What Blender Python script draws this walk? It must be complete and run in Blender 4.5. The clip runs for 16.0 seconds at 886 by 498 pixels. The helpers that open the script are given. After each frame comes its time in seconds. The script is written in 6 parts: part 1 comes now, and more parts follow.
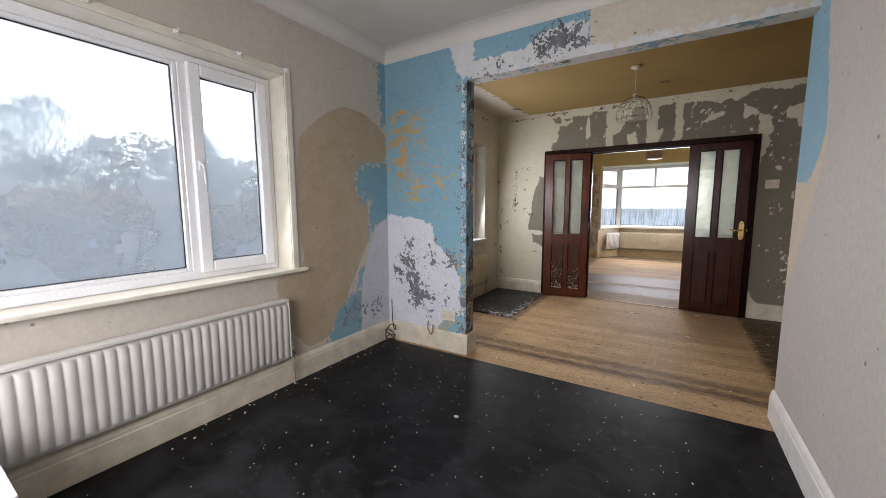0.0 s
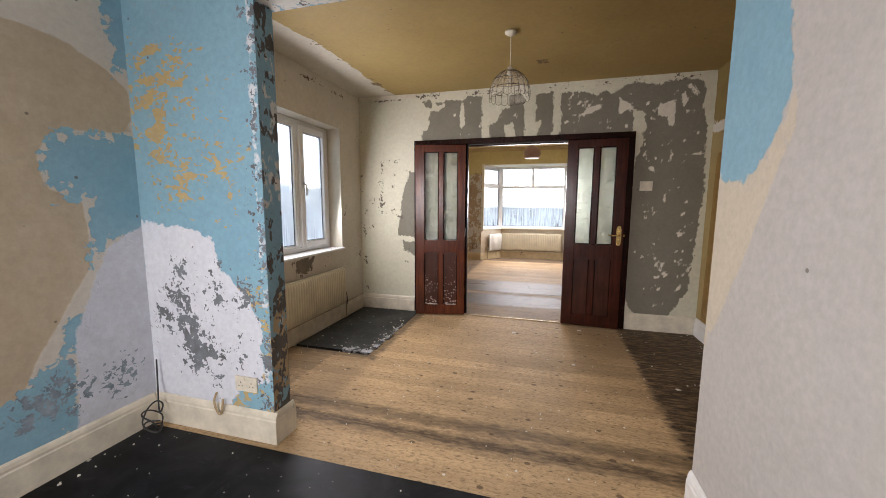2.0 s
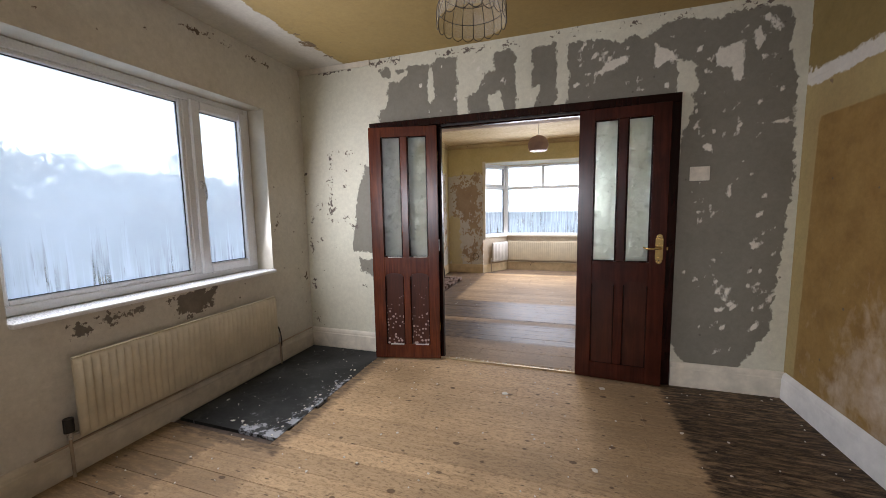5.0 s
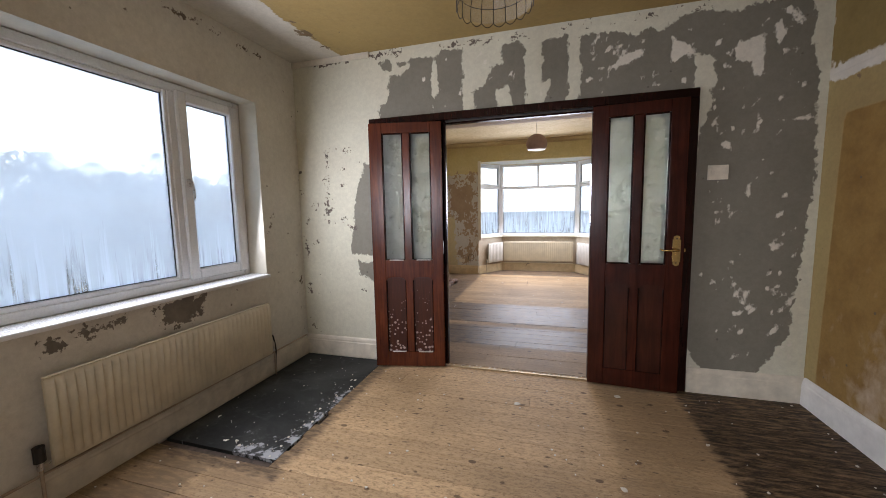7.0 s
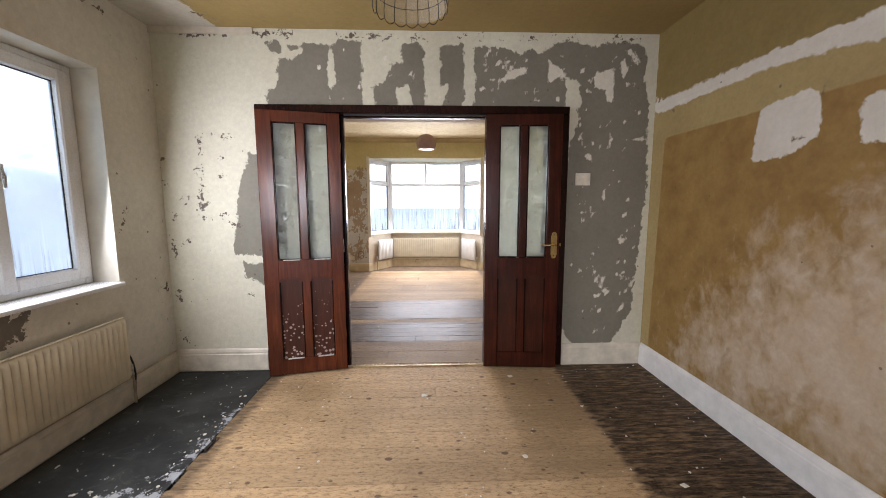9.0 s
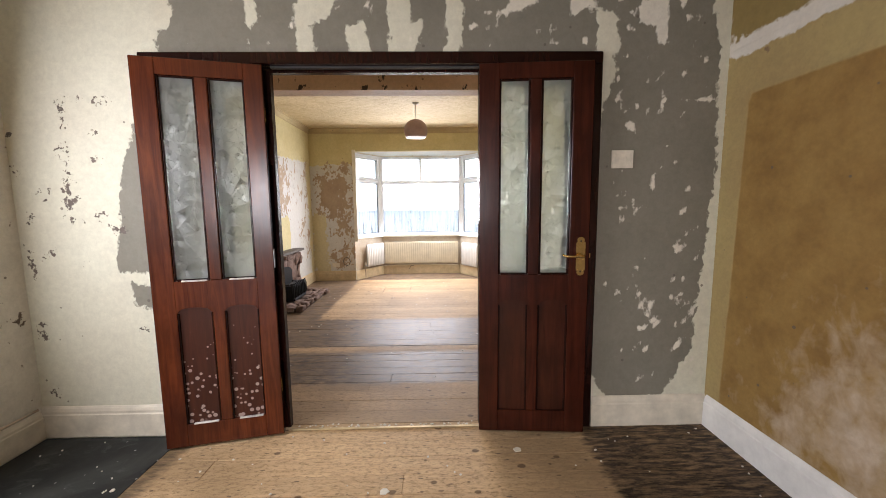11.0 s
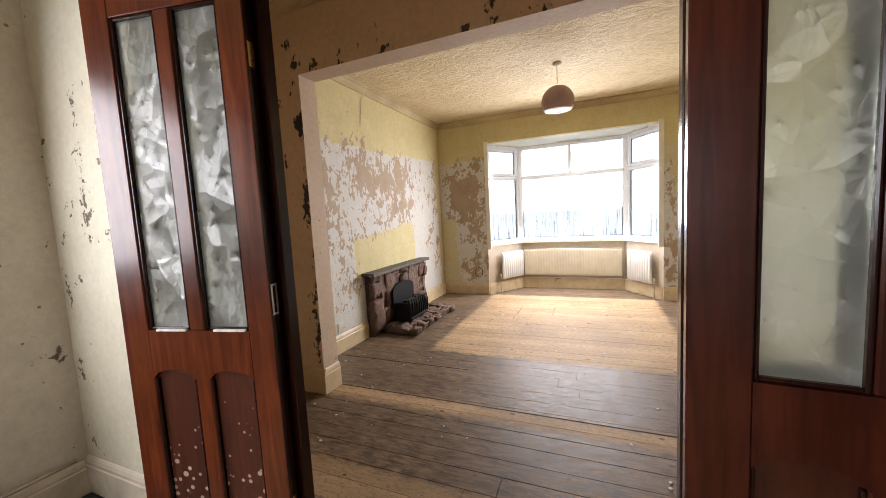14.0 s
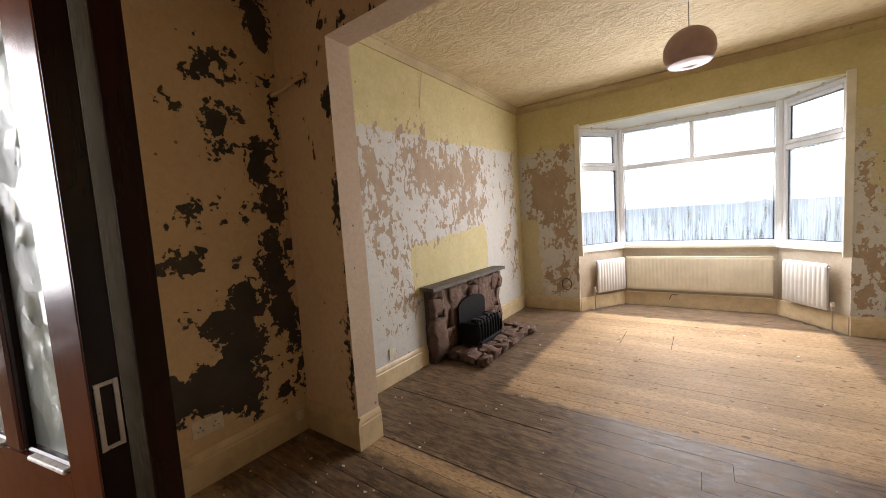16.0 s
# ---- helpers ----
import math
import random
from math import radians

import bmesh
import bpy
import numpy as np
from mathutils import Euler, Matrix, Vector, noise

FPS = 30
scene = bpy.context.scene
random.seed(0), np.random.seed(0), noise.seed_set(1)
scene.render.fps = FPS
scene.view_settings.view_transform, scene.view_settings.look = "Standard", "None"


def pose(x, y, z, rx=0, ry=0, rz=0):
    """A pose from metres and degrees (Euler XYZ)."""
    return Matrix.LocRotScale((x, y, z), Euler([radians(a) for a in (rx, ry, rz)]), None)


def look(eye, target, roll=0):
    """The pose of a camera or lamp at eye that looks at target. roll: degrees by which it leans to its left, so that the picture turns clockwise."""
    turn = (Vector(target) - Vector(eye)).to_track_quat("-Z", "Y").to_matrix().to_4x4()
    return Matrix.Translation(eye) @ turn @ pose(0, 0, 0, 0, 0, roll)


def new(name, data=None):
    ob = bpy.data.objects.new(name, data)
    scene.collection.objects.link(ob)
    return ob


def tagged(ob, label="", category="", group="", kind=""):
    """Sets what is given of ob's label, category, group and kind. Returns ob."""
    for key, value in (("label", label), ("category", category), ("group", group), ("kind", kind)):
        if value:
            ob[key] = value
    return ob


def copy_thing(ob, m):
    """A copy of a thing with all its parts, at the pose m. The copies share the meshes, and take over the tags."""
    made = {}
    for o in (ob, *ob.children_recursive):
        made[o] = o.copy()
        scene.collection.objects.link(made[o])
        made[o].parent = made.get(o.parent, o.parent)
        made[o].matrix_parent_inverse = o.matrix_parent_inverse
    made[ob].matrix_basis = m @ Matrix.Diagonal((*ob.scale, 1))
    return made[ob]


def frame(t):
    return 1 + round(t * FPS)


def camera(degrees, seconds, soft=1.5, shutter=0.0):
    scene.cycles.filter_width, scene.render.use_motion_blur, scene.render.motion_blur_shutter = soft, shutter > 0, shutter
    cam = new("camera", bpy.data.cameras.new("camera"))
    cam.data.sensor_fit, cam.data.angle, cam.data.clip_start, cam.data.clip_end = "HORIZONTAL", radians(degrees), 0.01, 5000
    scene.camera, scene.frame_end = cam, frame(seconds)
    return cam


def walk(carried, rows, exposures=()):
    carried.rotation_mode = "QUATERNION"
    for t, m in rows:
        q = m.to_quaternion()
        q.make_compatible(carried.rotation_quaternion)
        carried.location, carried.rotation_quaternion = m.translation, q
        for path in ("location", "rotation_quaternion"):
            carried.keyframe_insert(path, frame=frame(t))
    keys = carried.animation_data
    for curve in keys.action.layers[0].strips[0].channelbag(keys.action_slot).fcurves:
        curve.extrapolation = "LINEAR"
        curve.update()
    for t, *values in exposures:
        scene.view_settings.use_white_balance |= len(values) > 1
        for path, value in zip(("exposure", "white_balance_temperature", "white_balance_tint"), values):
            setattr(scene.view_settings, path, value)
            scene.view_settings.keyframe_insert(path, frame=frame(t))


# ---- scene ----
cam = camera(101.2, 16.0, soft=0.65)
PATH = [
    (0, (0.079, 0.074, 1.292), (-0.971, 1.761, 1.064), -0.2),
    (0.5, (0.049, 0.293, 1.292), (-0.898, 2.039, 1.055), -0.2),
    (1, (0.034, 0.585, 1.319), (-0.803, 2.385, 1.081), -0.1),
    (1.5, (0.006, 0.895, 1.309), (-0.702, 2.75, 1.069), 0.1),
    (2, (0.015, 1.222, 1.327), (-0.515, 3.136, 1.088), 0.3),
    (2.5, (0.084, 1.543, 1.33), (-0.354, 3.479, 1.085), 0.2),
    (3, (0.114, 1.796, 1.318), (-0.308, 3.736, 1.079), 0.2),
    (3.5, (0.122, 2.069, 1.312), (-0.287, 4.012, 1.073), 0.1),
    (4, (0.135, 2.28, 1.303), (-0.276, 4.224, 1.072), -0.1),
    (4.5, (0.141, 2.414, 1.309), (-0.353, 4.34, 1.095), -0.5),
    (5, (0.123, 2.484, 1.307), (-0.498, 4.374, 1.101), -1.0),
    (5.2, (0.123, 2.512, 1.31), (-0.546, 4.385, 1.107), -1.0),
    (7.3, (-0.084, 2.589, 1.313), (-0.577, 4.516, 1.104), -1.1),
    (7.5, (-0.101, 2.572, 1.316), (-0.487, 4.523, 1.104), -0.8),
    (8, (-0.153, 2.492, 1.33), (-0.341, 4.471, 1.111), -0.4),
    (8.5, (-0.183, 2.464, 1.321), (-0.204, 4.451, 1.098), -0.2),
    (9, (-0.203, 2.554, 1.323), (-0.131, 4.539, 1.09), -0.1),
    (9.2, (-0.207, 2.625, 1.33), (-0.127, 4.609, 1.092), -0.0),
    (11.3, (0.033, 3.631, 1.278), (0.046, 5.619, 1.055), -0.9),
    (11.5, (0.049, 3.754, 1.28), (0.014, 5.741, 1.057), -1.1),
    (12, (0.091, 4.008, 1.268), (-0.097, 5.988, 1.055), -1.7),
    (12.5, (0.137, 4.191, 1.267), (-0.316, 6.129, 1.071), -2.4),
    (13, (0.152, 4.296, 1.26), (-0.482, 6.184, 1.073), -2.8),
    (13.5, (0.129, 4.414, 1.252), (-0.588, 6.272, 1.066), -2.9),
    (14, (0.072, 4.588, 1.256), (-0.702, 6.423, 1.071), -3.1),
    (14.5, (0.039, 4.735, 1.253), (-0.783, 6.549, 1.067), -3.1),
    (15, (-0.022, 4.953, 1.251), (-0.96, 6.709, 1.068), -3.4),
    (15.5, (-0.086, 5.161, 1.269), (-1.195, 6.817, 1.102), -3.8),
    (16, (-0.18, 5.314, 1.266), (-1.344, 6.932, 1.106), -3.8),
]
walk(cam, [(t, look(eye, target, roll)) for t, eye, target, roll in PATH],
     exposures=[(0.0, -0.35, 6300, 10), (0.5, -0.4, 6300, 10), (1.0, -0.22, 6350, 10), (1.5, 0.05, 6450, 10), (2.0, 0.1, 6450, 10), (3.0, -0.02, 6400, 10), (3.5, -0.1, 6200, 10), (5.0, -0.04, 5950, 10), (7.5, -0.04, 5950, 10), (9.0, 0.36, 6000, 10), (12.0, 0.53, 6300, 10), (15.0, 0.58, 6400, 10), (16.0, 0.16, 6500, 10)])

# ---- light: overcast winter daylight ----
world = bpy.data.worlds.new("overcast_sky")
scene.world = world
world.use_nodes = True
wn, wl = world.node_tree.nodes, world.node_tree.links
sky = wn.new("ShaderNodeTexSky")
sky.sky_type = "NISHITA"
sky.sun_disc = False
sky.sun_elevation, sky.sun_rotation = radians(34), radians(180)
sky.dust_density = 0.4
cloud = wn.new("ShaderNodeHueSaturation")
cloud.inputs["Saturation"].default_value = 0.10
cloud.inputs["Value"].default_value = 4.0
wl.new(sky.outputs[0], cloud.inputs["Color"])
wl.new(cloud.outputs[0], wn["Background"].inputs["Color"])
wn["Background"].inputs["Strength"].default_value = 0.15

sun = new("sun", bpy.data.lights.new("sun", "SUN"))
sun.data.energy, sun.data.angle, sun.data.color = 0.5, radians(60), (1.0, 0.97, 0.93)
sun.matrix_world = look((0, 0, 0), (0.0, 0.83, -0.56))


def window_light(name, x, y, z, rz, w, h, watts, tilt=62):
    """Sky light entering through a window opening."""
    ob = new(name, bpy.data.lights.new(name, "AREA"))
    ob.data.shape, ob.data.size, ob.data.size_y = "RECTANGLE", w, h
    ob.data.energy, ob.data.color = watts, (1.0, 0.950, 0.985)
    ob.matrix_world = pose(x, y, z, tilt, 0, rz)
    return ob


window_light("sky_light_kitchen", -2.20, 0.66, 1.55, -90, 2.0, 1.0, 22, 70)
# no south window is seen: this lamp is added to light the kitchen
window_light("added_light_south", -0.95, -0.98, 1.50, 0, 1.4, 1.1, 82)
window_light("sky_light_dining", -2.25, 4.17, 1.55, -90, 1.5, 1.0, 42, 79)
window_light("sky_light_bay", -0.285, 10.31, 1.56, 180, 1.5, 1.25, 78)
window_light("sky_light_bay_west", -1.02, 10.15, 1.53, 237, 0.5, 0.9, 9)
window_light("sky_light_bay_east", 0.45, 10.15, 1.53, 123, 0.5, 0.9, 9)

# ---- materials ----
def nodes_of(name):
    m = bpy.data.materials.new(name)
    m.use_nodes = True
    n, l = m.node_tree.nodes, m.node_tree.links
    return m, n, l, n["Principled BSDF"]


def rgb(c):
    return (c[0], c[1], c[2], 1.0)


def math_node(n, l, op, a, b=None, c=None):
    k = n.new("ShaderNodeMath")
    k.operation = op
    for i, v in enumerate((a, b, c)):
        if v is None:
            continue
        if isinstance(v, (int, float)):
            k.inputs[i].default_value = v
        else:
            l.new(v, k.inputs[i])
    return k.outputs[0]


def place(n, l, scale=(1, 1, 1), warp=0.0):
    """World position, stretched, and warped a little by noise."""
    g = n.new("ShaderNodeNewGeometry")
    v = n.new("ShaderNodeVectorMath")
    v.operation = "MULTIPLY"
    v.inputs[1].default_value = scale
    l.new(g.outputs["Position"], v.inputs[0])
    return v.outputs[0]


def noise_tex(n, l, vec, scale, detail=4.0, rough=0.55, distort=0.0):
    t = n.new("ShaderNodeTexNoise")
    t.inputs["Scale"].default_value = scale
    t.inputs["Detail"].default_value = detail
    t.inputs["Roughness"].default_value = rough
    t.inputs["Distortion"].default_value = distort
    if vec is not None:
        l.new(vec, t.inputs["Vector"])
    return t.outputs["Fac"]


def step(n, l, v, lo, hi):
    k = n.new("ShaderNodeMapRange")
    k.inputs["From Min"].default_value, k.inputs["From Max"].default_value = lo, hi
    l.new(v, k.inputs["Value"])
    return k.outputs[0]


def mix(n, l, fac, a, b, mode="MIX"):
    k = n.new("ShaderNodeMix")
    k.data_type, k.blend_type = "RGBA", mode
    for i, v in ((0, fac), (6, a), (7, b)):
        if isinstance(v, (int, float)):
            k.inputs[i].default_value = v
        elif isinstance(v, tuple):
            k.inputs[i].default_value = rgb(v)
        else:
            l.new(v, k.inputs[i])
    return k.outputs[2]


def bump(n, l, bsdf, height, strength=0.3, dist=0.01):
    b = n.new("ShaderNodeBump")
    b.inputs["Strength"].default_value, b.inputs["Distance"].default_value = strength, dist
    l.new(height, b.inputs["Height"])
    l.new(b.outputs[0], bsdf.inputs["Normal"])


def plain(name, col, rough=0.5, metal=0.0, vary=0.12, scale=6.0, grain=0.1, coat=0.0):
    m, n, l, p = nodes_of(name)
    v = place(n, l)
    f = noise_tex(n, l, v, scale, 6, 0.65)
    dark = tuple(c * (1 - vary * 2) for c in col)
    c = mix(n, l, step(n, l, f, 0.3, 0.7), dark, tuple(min(1, q * (1 + vary * 0.4)) for q in col))
    l.new(c, p.inputs["Base Color"])
    fine = noise_tex(n, l, v, 90, 3)
    l.new(math_node(n, l, "MULTIPLY_ADD", fine, 0.2, rough - 0.1), p.inputs["Roughness"])
    p.inputs["Metallic"].default_value = metal
    p.inputs["Coat Weight"].default_value = coat
    if grain:
        bump(n, l, p, fine, grain, 0.003)
    return m


def layered(name, base, layers, base2=None, rough=0.75, relief=0.35, streak=(1, 1, 1), rubs=0.5, dist=0.004):
    """Old wall: a base coat and the coats and bare patches over it, each where its attribute says.
    layer: attribute, colour, raggedness in m, noise scale, second colour, stretch"""
    m, n, l, p = nodes_of(name)
    v = place(n, l, streak)
    big = noise_tex(n, l, v, 1.3, 5, 0.6)
    mid = noise_tex(n, l, v, 9, 5, 0.65)
    base2 = base2 or tuple(c * 0.78 for c in base)
    col = mix(n, l, step(n, l, big, 0.35, 0.68), base, base2)
    col = mix(n, l, math_node(n, l, "MULTIPLY", step(n, l, mid, 0.52, 0.75), rubs), col, tuple(c * 0.72 for c in base))
    tall = None
    for i, (attr, c1, amp, scale, c2, stretch, *more) in enumerate(layers):
        soft = more[0] if more else 0.0
        a = n.new("ShaderNodeAttribute")
        a.attribute_name = attr
        w = place(n, l, stretch)
        f = math_node(n, l, "MULTIPLY_ADD", noise_tex(n, l, w, scale * 3.1, 3, 0.5, 0.5), 0.40, math_node(n, l, "MULTIPLY", noise_tex(n, l, w, scale, 4, 0.55, 0.6), 0.60))
        d = math_node(n, l, "MULTIPLY_ADD", f, amp * 4, -amp * 2.08 - 1.0)
        d = math_node(n, l, "ADD", d, a.outputs["Fac"])
        k = step(n, l, d, -0.004 - soft, 0.006 + soft)
        tone = noise_tex(n, l, w, 5.5 + i, 6, 0.65)
        lc = mix(n, l, step(n, l, tone, 0.32, 0.7), c1, c2)
        col = mix(n, l, k, col, lc)
        h = math_node(n, l, "MULTIPLY", k, -1.0 if sum(c1) < sum(base) else 0.6)
        tall = h if tall is None else math_node(n, l, "ADD", tall, h)
    fine = noise_tex(n, l, v, 70, 4, 0.6)
    tall = fine if tall is None else math_node(n, l, "MULTIPLY_ADD", fine, 0.35, tall)
    tall = math_node(n, l, "ADD", tall, mid)
    grain = step(n, l, noise_tex(n, l, v, 34, 7, 0.75), 0.30, 0.70)
    col = mix(n, l, 0.30, col, mix(n, l, grain, (0.35, 0.34, 0.33), (1.0, 1.0, 1.0)), "MULTIPLY")
    # small knocks and fly spots
    vo = n.new("ShaderNodeTexVoronoi")
    vo.inputs["Scale"].default_value = 7.0
    l.new(v, vo.inputs["Vector"])
    spot = step(n, l, math_node(n, l, "ADD", vo.outputs["Distance"], math_node(n, l, "MULTIPLY", mid, 0.12)), 0.115, 0.10)
    col = mix(n, l, math_node(n, l, "MULTIPLY", spot, 0.75), col, (0.10, 0.08, 0.06))
    l.new(col, p.inputs["Base Color"])
    l.new(math_node(n, l, "MULTIPLY_ADD", mid, -0.25, rough + 0.1), p.inputs["Roughness"])
    bump(n, l, p, tall, relief, dist)
    return m


ONE = (1, 1, 1)
BLUE = (0.20, 0.37, 0.46)
LAV = (0.60, 0.61, 0.66)
TAN = (0.47, 0.38, 0.27)
GREY = (0.176, 0.162, 0.122)

m_kwest = layered("kitchen_paint_peeling", (0.58, 0.53, 0.45), [
    ("tan", TAN, 0.015, 4, (0.42, 0.33, 0.22), ONE),
    ("blue", BLUE, 0.11, 8, (0.24, 0.40, 0.48), ONE),
    ("lav", LAV, 0.03, 8, (0.52, 0.53, 0.57), ONE),
    ("scab", (0.13, 0.16, 0.18), 0.20, 16, (0.30, 0.36, 0.40), ONE)], base2=(0.54, 0.49, 0.42), rubs=0.15)
m_kpart = layered("kitchen_blue_paint_peeling", BLUE, [
    ("cream", (0.60, 0.55, 0.45), 0.01, 5, (0.56, 0.51, 0.42), ONE),
    ("ochre", (0.50, 0.36, 0.14), 0.7, 9, (0.42, 0.32, 0.16), (1, 1, 1.6)),
    ("lav", LAV, 0.035, 9, (0.66, 0.67, 0.70), ONE),
    ("fill", (0.66, 0.67, 0.66), 0.03, 11, (0.56, 0.58, 0.60), ONE),
    ("scab", (0.09, 0.09, 0.09), 0.20, 16, (0.20, 0.22, 0.24), ONE)], base2=(0.23, 0.40, 0.48), rubs=0.25)
m_kreveal = layered("kitchen_reveal_paint", (0.17, 0.30, 0.37), [
    ("fill", (0.60, 0.58, 0.52), 0.05, 9, (0.46, 0.44, 0.40), (1, 1, 0.6)),
    ("ochre", (0.40, 0.30, 0.18), 0.25, 8, (0.30, 0.20, 0.10), (1, 1, 0.6)),
    ("scab", (0.045, 0.04, 0.035), 0.12, 11, (0.10, 0.09, 0.08), (1, 1, 0.6))], base2=(0.21, 0.35, 0.42), rubs=0.5)
m_keast = layered("kitchen_east_paint", (0.49, 0.455, 0.415), [
    ("tan", (0.56, 0.48, 0.36), 0.012, 4, (0.52, 0.45, 0.34), ONE),
    ("blue", BLUE, 0.03, 8, (0.23, 0.40, 0.48), ONE)], base2=(0.46, 0.425, 0.385), rubs=0.2)
m_mnorth = layered("dining_wall_stripped", (0.63, 0.612, 0.475), [
    ("grey", GREY, 0.036, 10, (0.205, 0.188, 0.144), (1, 1, 0.75)),
    ("chip", (0.70, 0.66, 0.55), 0.024, 14, (0.64, 0.59, 0.48), (1, 1, 0.6)),
    ("scab", (0.09, 0.075, 0.06), 0.06, 20, (0.16, 0.12, 0.09), ONE)], base2=(0.58, 0.545, 0.42), rubs=0.2)
m_mwest = layered("dining_wall_dirty_cream", (0.74, 0.71, 0.63), [
    ("grey", (0.14, 0.12, 0.10), 0.07, 15, (0.26, 0.23, 0.19), ONE),
    ("scab", (0.10, 0.07, 0.05), 0.05, 18, (0.18, 0.13, 0.09), ONE)], base2=(0.66, 0.62, 0.54), rubs=0.35)
m_meast = layered("dining_wall_ochre_plaster", (0.36, 0.27, 0.108), [
    # another coat above the strip, with some of the light's fall-off coloured in
    ("upper", (0.235, 0.166, 0.050), 0.004, 6, (0.205, 0.142, 0.040), ONE),
    ("rect", (0.215, 0.118, 0.025), 0.004, 6, (0.31, 0.19, 0.050), ONE),
    ("low", (0.52, 0.42, 0.31), 0.42, 6, (0.45, 0.33, 0.20), (1, 1, 0.8), 0.24),
    ("fill", (0.64, 0.60, 0.52), 0.018, 12, (0.58, 0.53, 0.44), ONE),
    ("scab", (0.12, 0.08, 0.04), 0.02, 18, (0.20, 0.13, 0.07), ONE)], base2=(0.31, 0.215, 0.088), rubs=0.5)
m_mceil = layered("dining_ceiling_ochre", (0.37, 0.262, 0.092), [
    ("white", (0.60, 0.56, 0.47), 0.03, 7, (0.54, 0.50, 0.41), ONE),
    ("scab", (0.12, 0.075, 0.035), 0.03, 16, (0.20, 0.13, 0.06), ONE)], base2=(0.32, 0.218, 0.072), rubs=0.4, relief=0.25)
m_swest = layered("passage_wall_flaked", (0.66, 0.50, 0.30), [
    ("scab", (0.030, 0.027, 0.022), 0.13, 9, (0.062, 0.055, 0.044), ONE)], base2=(0.60, 0.44, 0.25), rubs=0.35, relief=0.6)
m_nib = layered("passage_nib_paint", (0.70, 0.54, 0.36), [
    ("scab", (0.030, 0.025, 0.019), 0.05, 13, (0.065, 0.052, 0.04), (1, 1, 0.6))], base2=(0.64, 0.47, 0.29), rubs=0.35, relief=0.5)
m_lwall = layered("lounge_wall_distempered", (0.60, 0.59, 0.56), [
    ("yellow", (0.62, 0.54, 0.28), 0.05, 5, (0.55, 0.47, 0.23), ONE),
    ("brown", (0.34, 0.24, 0.155), 0.44, 9, (0.42, 0.32, 0.21), (1, 1, 0.7)),
    ("cream", (0.60, 0.53, 0.31), 0.10, 12, (0.55, 0.48, 0.30), (1, 1, 0.7))], base2=(0.58, 0.56, 0.50), rubs=0.4, relief=0.5)


def swirled_ceiling():
    """Yellowed paint over stippled, combed plaster."""
    m, n, l, p = nodes_of("lounge_ceiling_swirled")
    v = place(n, l, (1.0, 1.5, 1.0))
    comb = noise_tex(n, l, v, 7.5, 5, 0.62, 1.8)
    big = noise_tex(n, l, v, 1.6, 5, 0.6)
    col = mix(n, l, step(n, l, big, 0.35, 0.68), (0.68, 0.57, 0.36), (0.58, 0.47, 0.27))
    col = mix(n, l, math_node(n, l, "MULTIPLY", step(n, l, comb, 0.46, 0.66), 0.75), col, (0.48, 0.37, 0.20))
    stain = noise_tex(n, l, v, 4.5, 6, 0.7, 0.8)
    col = mix(n, l, math_node(n, l, "MULTIPLY", step(n, l, stain, 0.60, 0.74), 0.5), col, (0.40, 0.29, 0.14))
    l.new(col, p.inputs["Base Color"])
    p.inputs["Roughness"].default_value = 0.75
    bump(n, l, p, math_node(n, l, "ADD", comb, math_node(n, l, "MULTIPLY", noise_tex(n, l, v, 40, 4, 0.6), 0.12)), 0.40, 0.06)
    return m


m_lceil = swirled_ceiling()
m_kceil = plain("ceiling_white_emulsion", (0.62, 0.60, 0.55), 0.8, vary=0.05, scale=2)
m_plain = layered("plain_old_paint", (0.58, 0.52, 0.42), [], rubs=0.3)
m_reveal = plain("reveal_cream_gloss", (0.72, 0.68, 0.57), 0.45, vary=0.10, scale=5, grain=0.15)
m_skirt = plain("skirting_cream_gloss", (0.64, 0.58, 0.46), 0.38, vary=0.14, scale=9, grain=0.2)
m_skirt_l = plain("skirting_yellowed_gloss", (0.60, 0.47, 0.28), 0.4, vary=0.14, scale=9, grain=0.2)
m_skirt_w = plain("skirting_white_gloss", (0.74, 0.72, 0.68), 0.35, vary=0.10, scale=9, grain=0.2)
m_upvc = plain("white_upvc", (0.80, 0.81, 0.82), 0.28, vary=0.04, scale=5, grain=0.03)
m_rubber = plain("black_gasket", (0.02, 0.02, 0.022), 0.6, vary=0.2)
m_rad_w = plain("radiator_white_enamel", (0.63, 0.61, 0.56), 0.35, vary=0.08, scale=5, grain=0.08)
m_rad_c = plain("radiator_cream_enamel", (0.66, 0.59, 0.43), 0.35, vary=0.10, scale=5, grain=0.08)
m_chrome = plain("dull_chrome", (0.55, 0.54, 0.52), 0.3, 1.0, vary=0.15)
m_copper = plain("painted_copper_pipe", (0.45, 0.36, 0.26), 0.45, 0.2, vary=0.25)
m_brass = plain("polished_brass", (0.78, 0.56, 0.22), 0.22, 1.0, vary=0.12, scale=25)
m_black = plain("black_plastic", (0.02, 0.019, 0.018), 0.5, vary=0.3)
m_iron = plain("matt_black_cast_iron", (0.008, 0.008, 0.009), 0.62, vary=0.3, scale=20, grain=0.3)
m_iron.node_tree.nodes["Principled BSDF"].inputs["Specular IOR Level"].default_value = 0.2
m_coal = plain("black_fuel_bed", (0.025, 0.022, 0.02), 0.7, vary=0.4, scale=30, grain=0.6)
m_socket = plain("aged_white_plastic", (0.66, 0.60, 0.48), 0.4, vary=0.12, scale=20)
m_shade = plain("dusty_pink_shade", (0.34, 0.22, 0.18), 0.6, vary=0.1, scale=14)
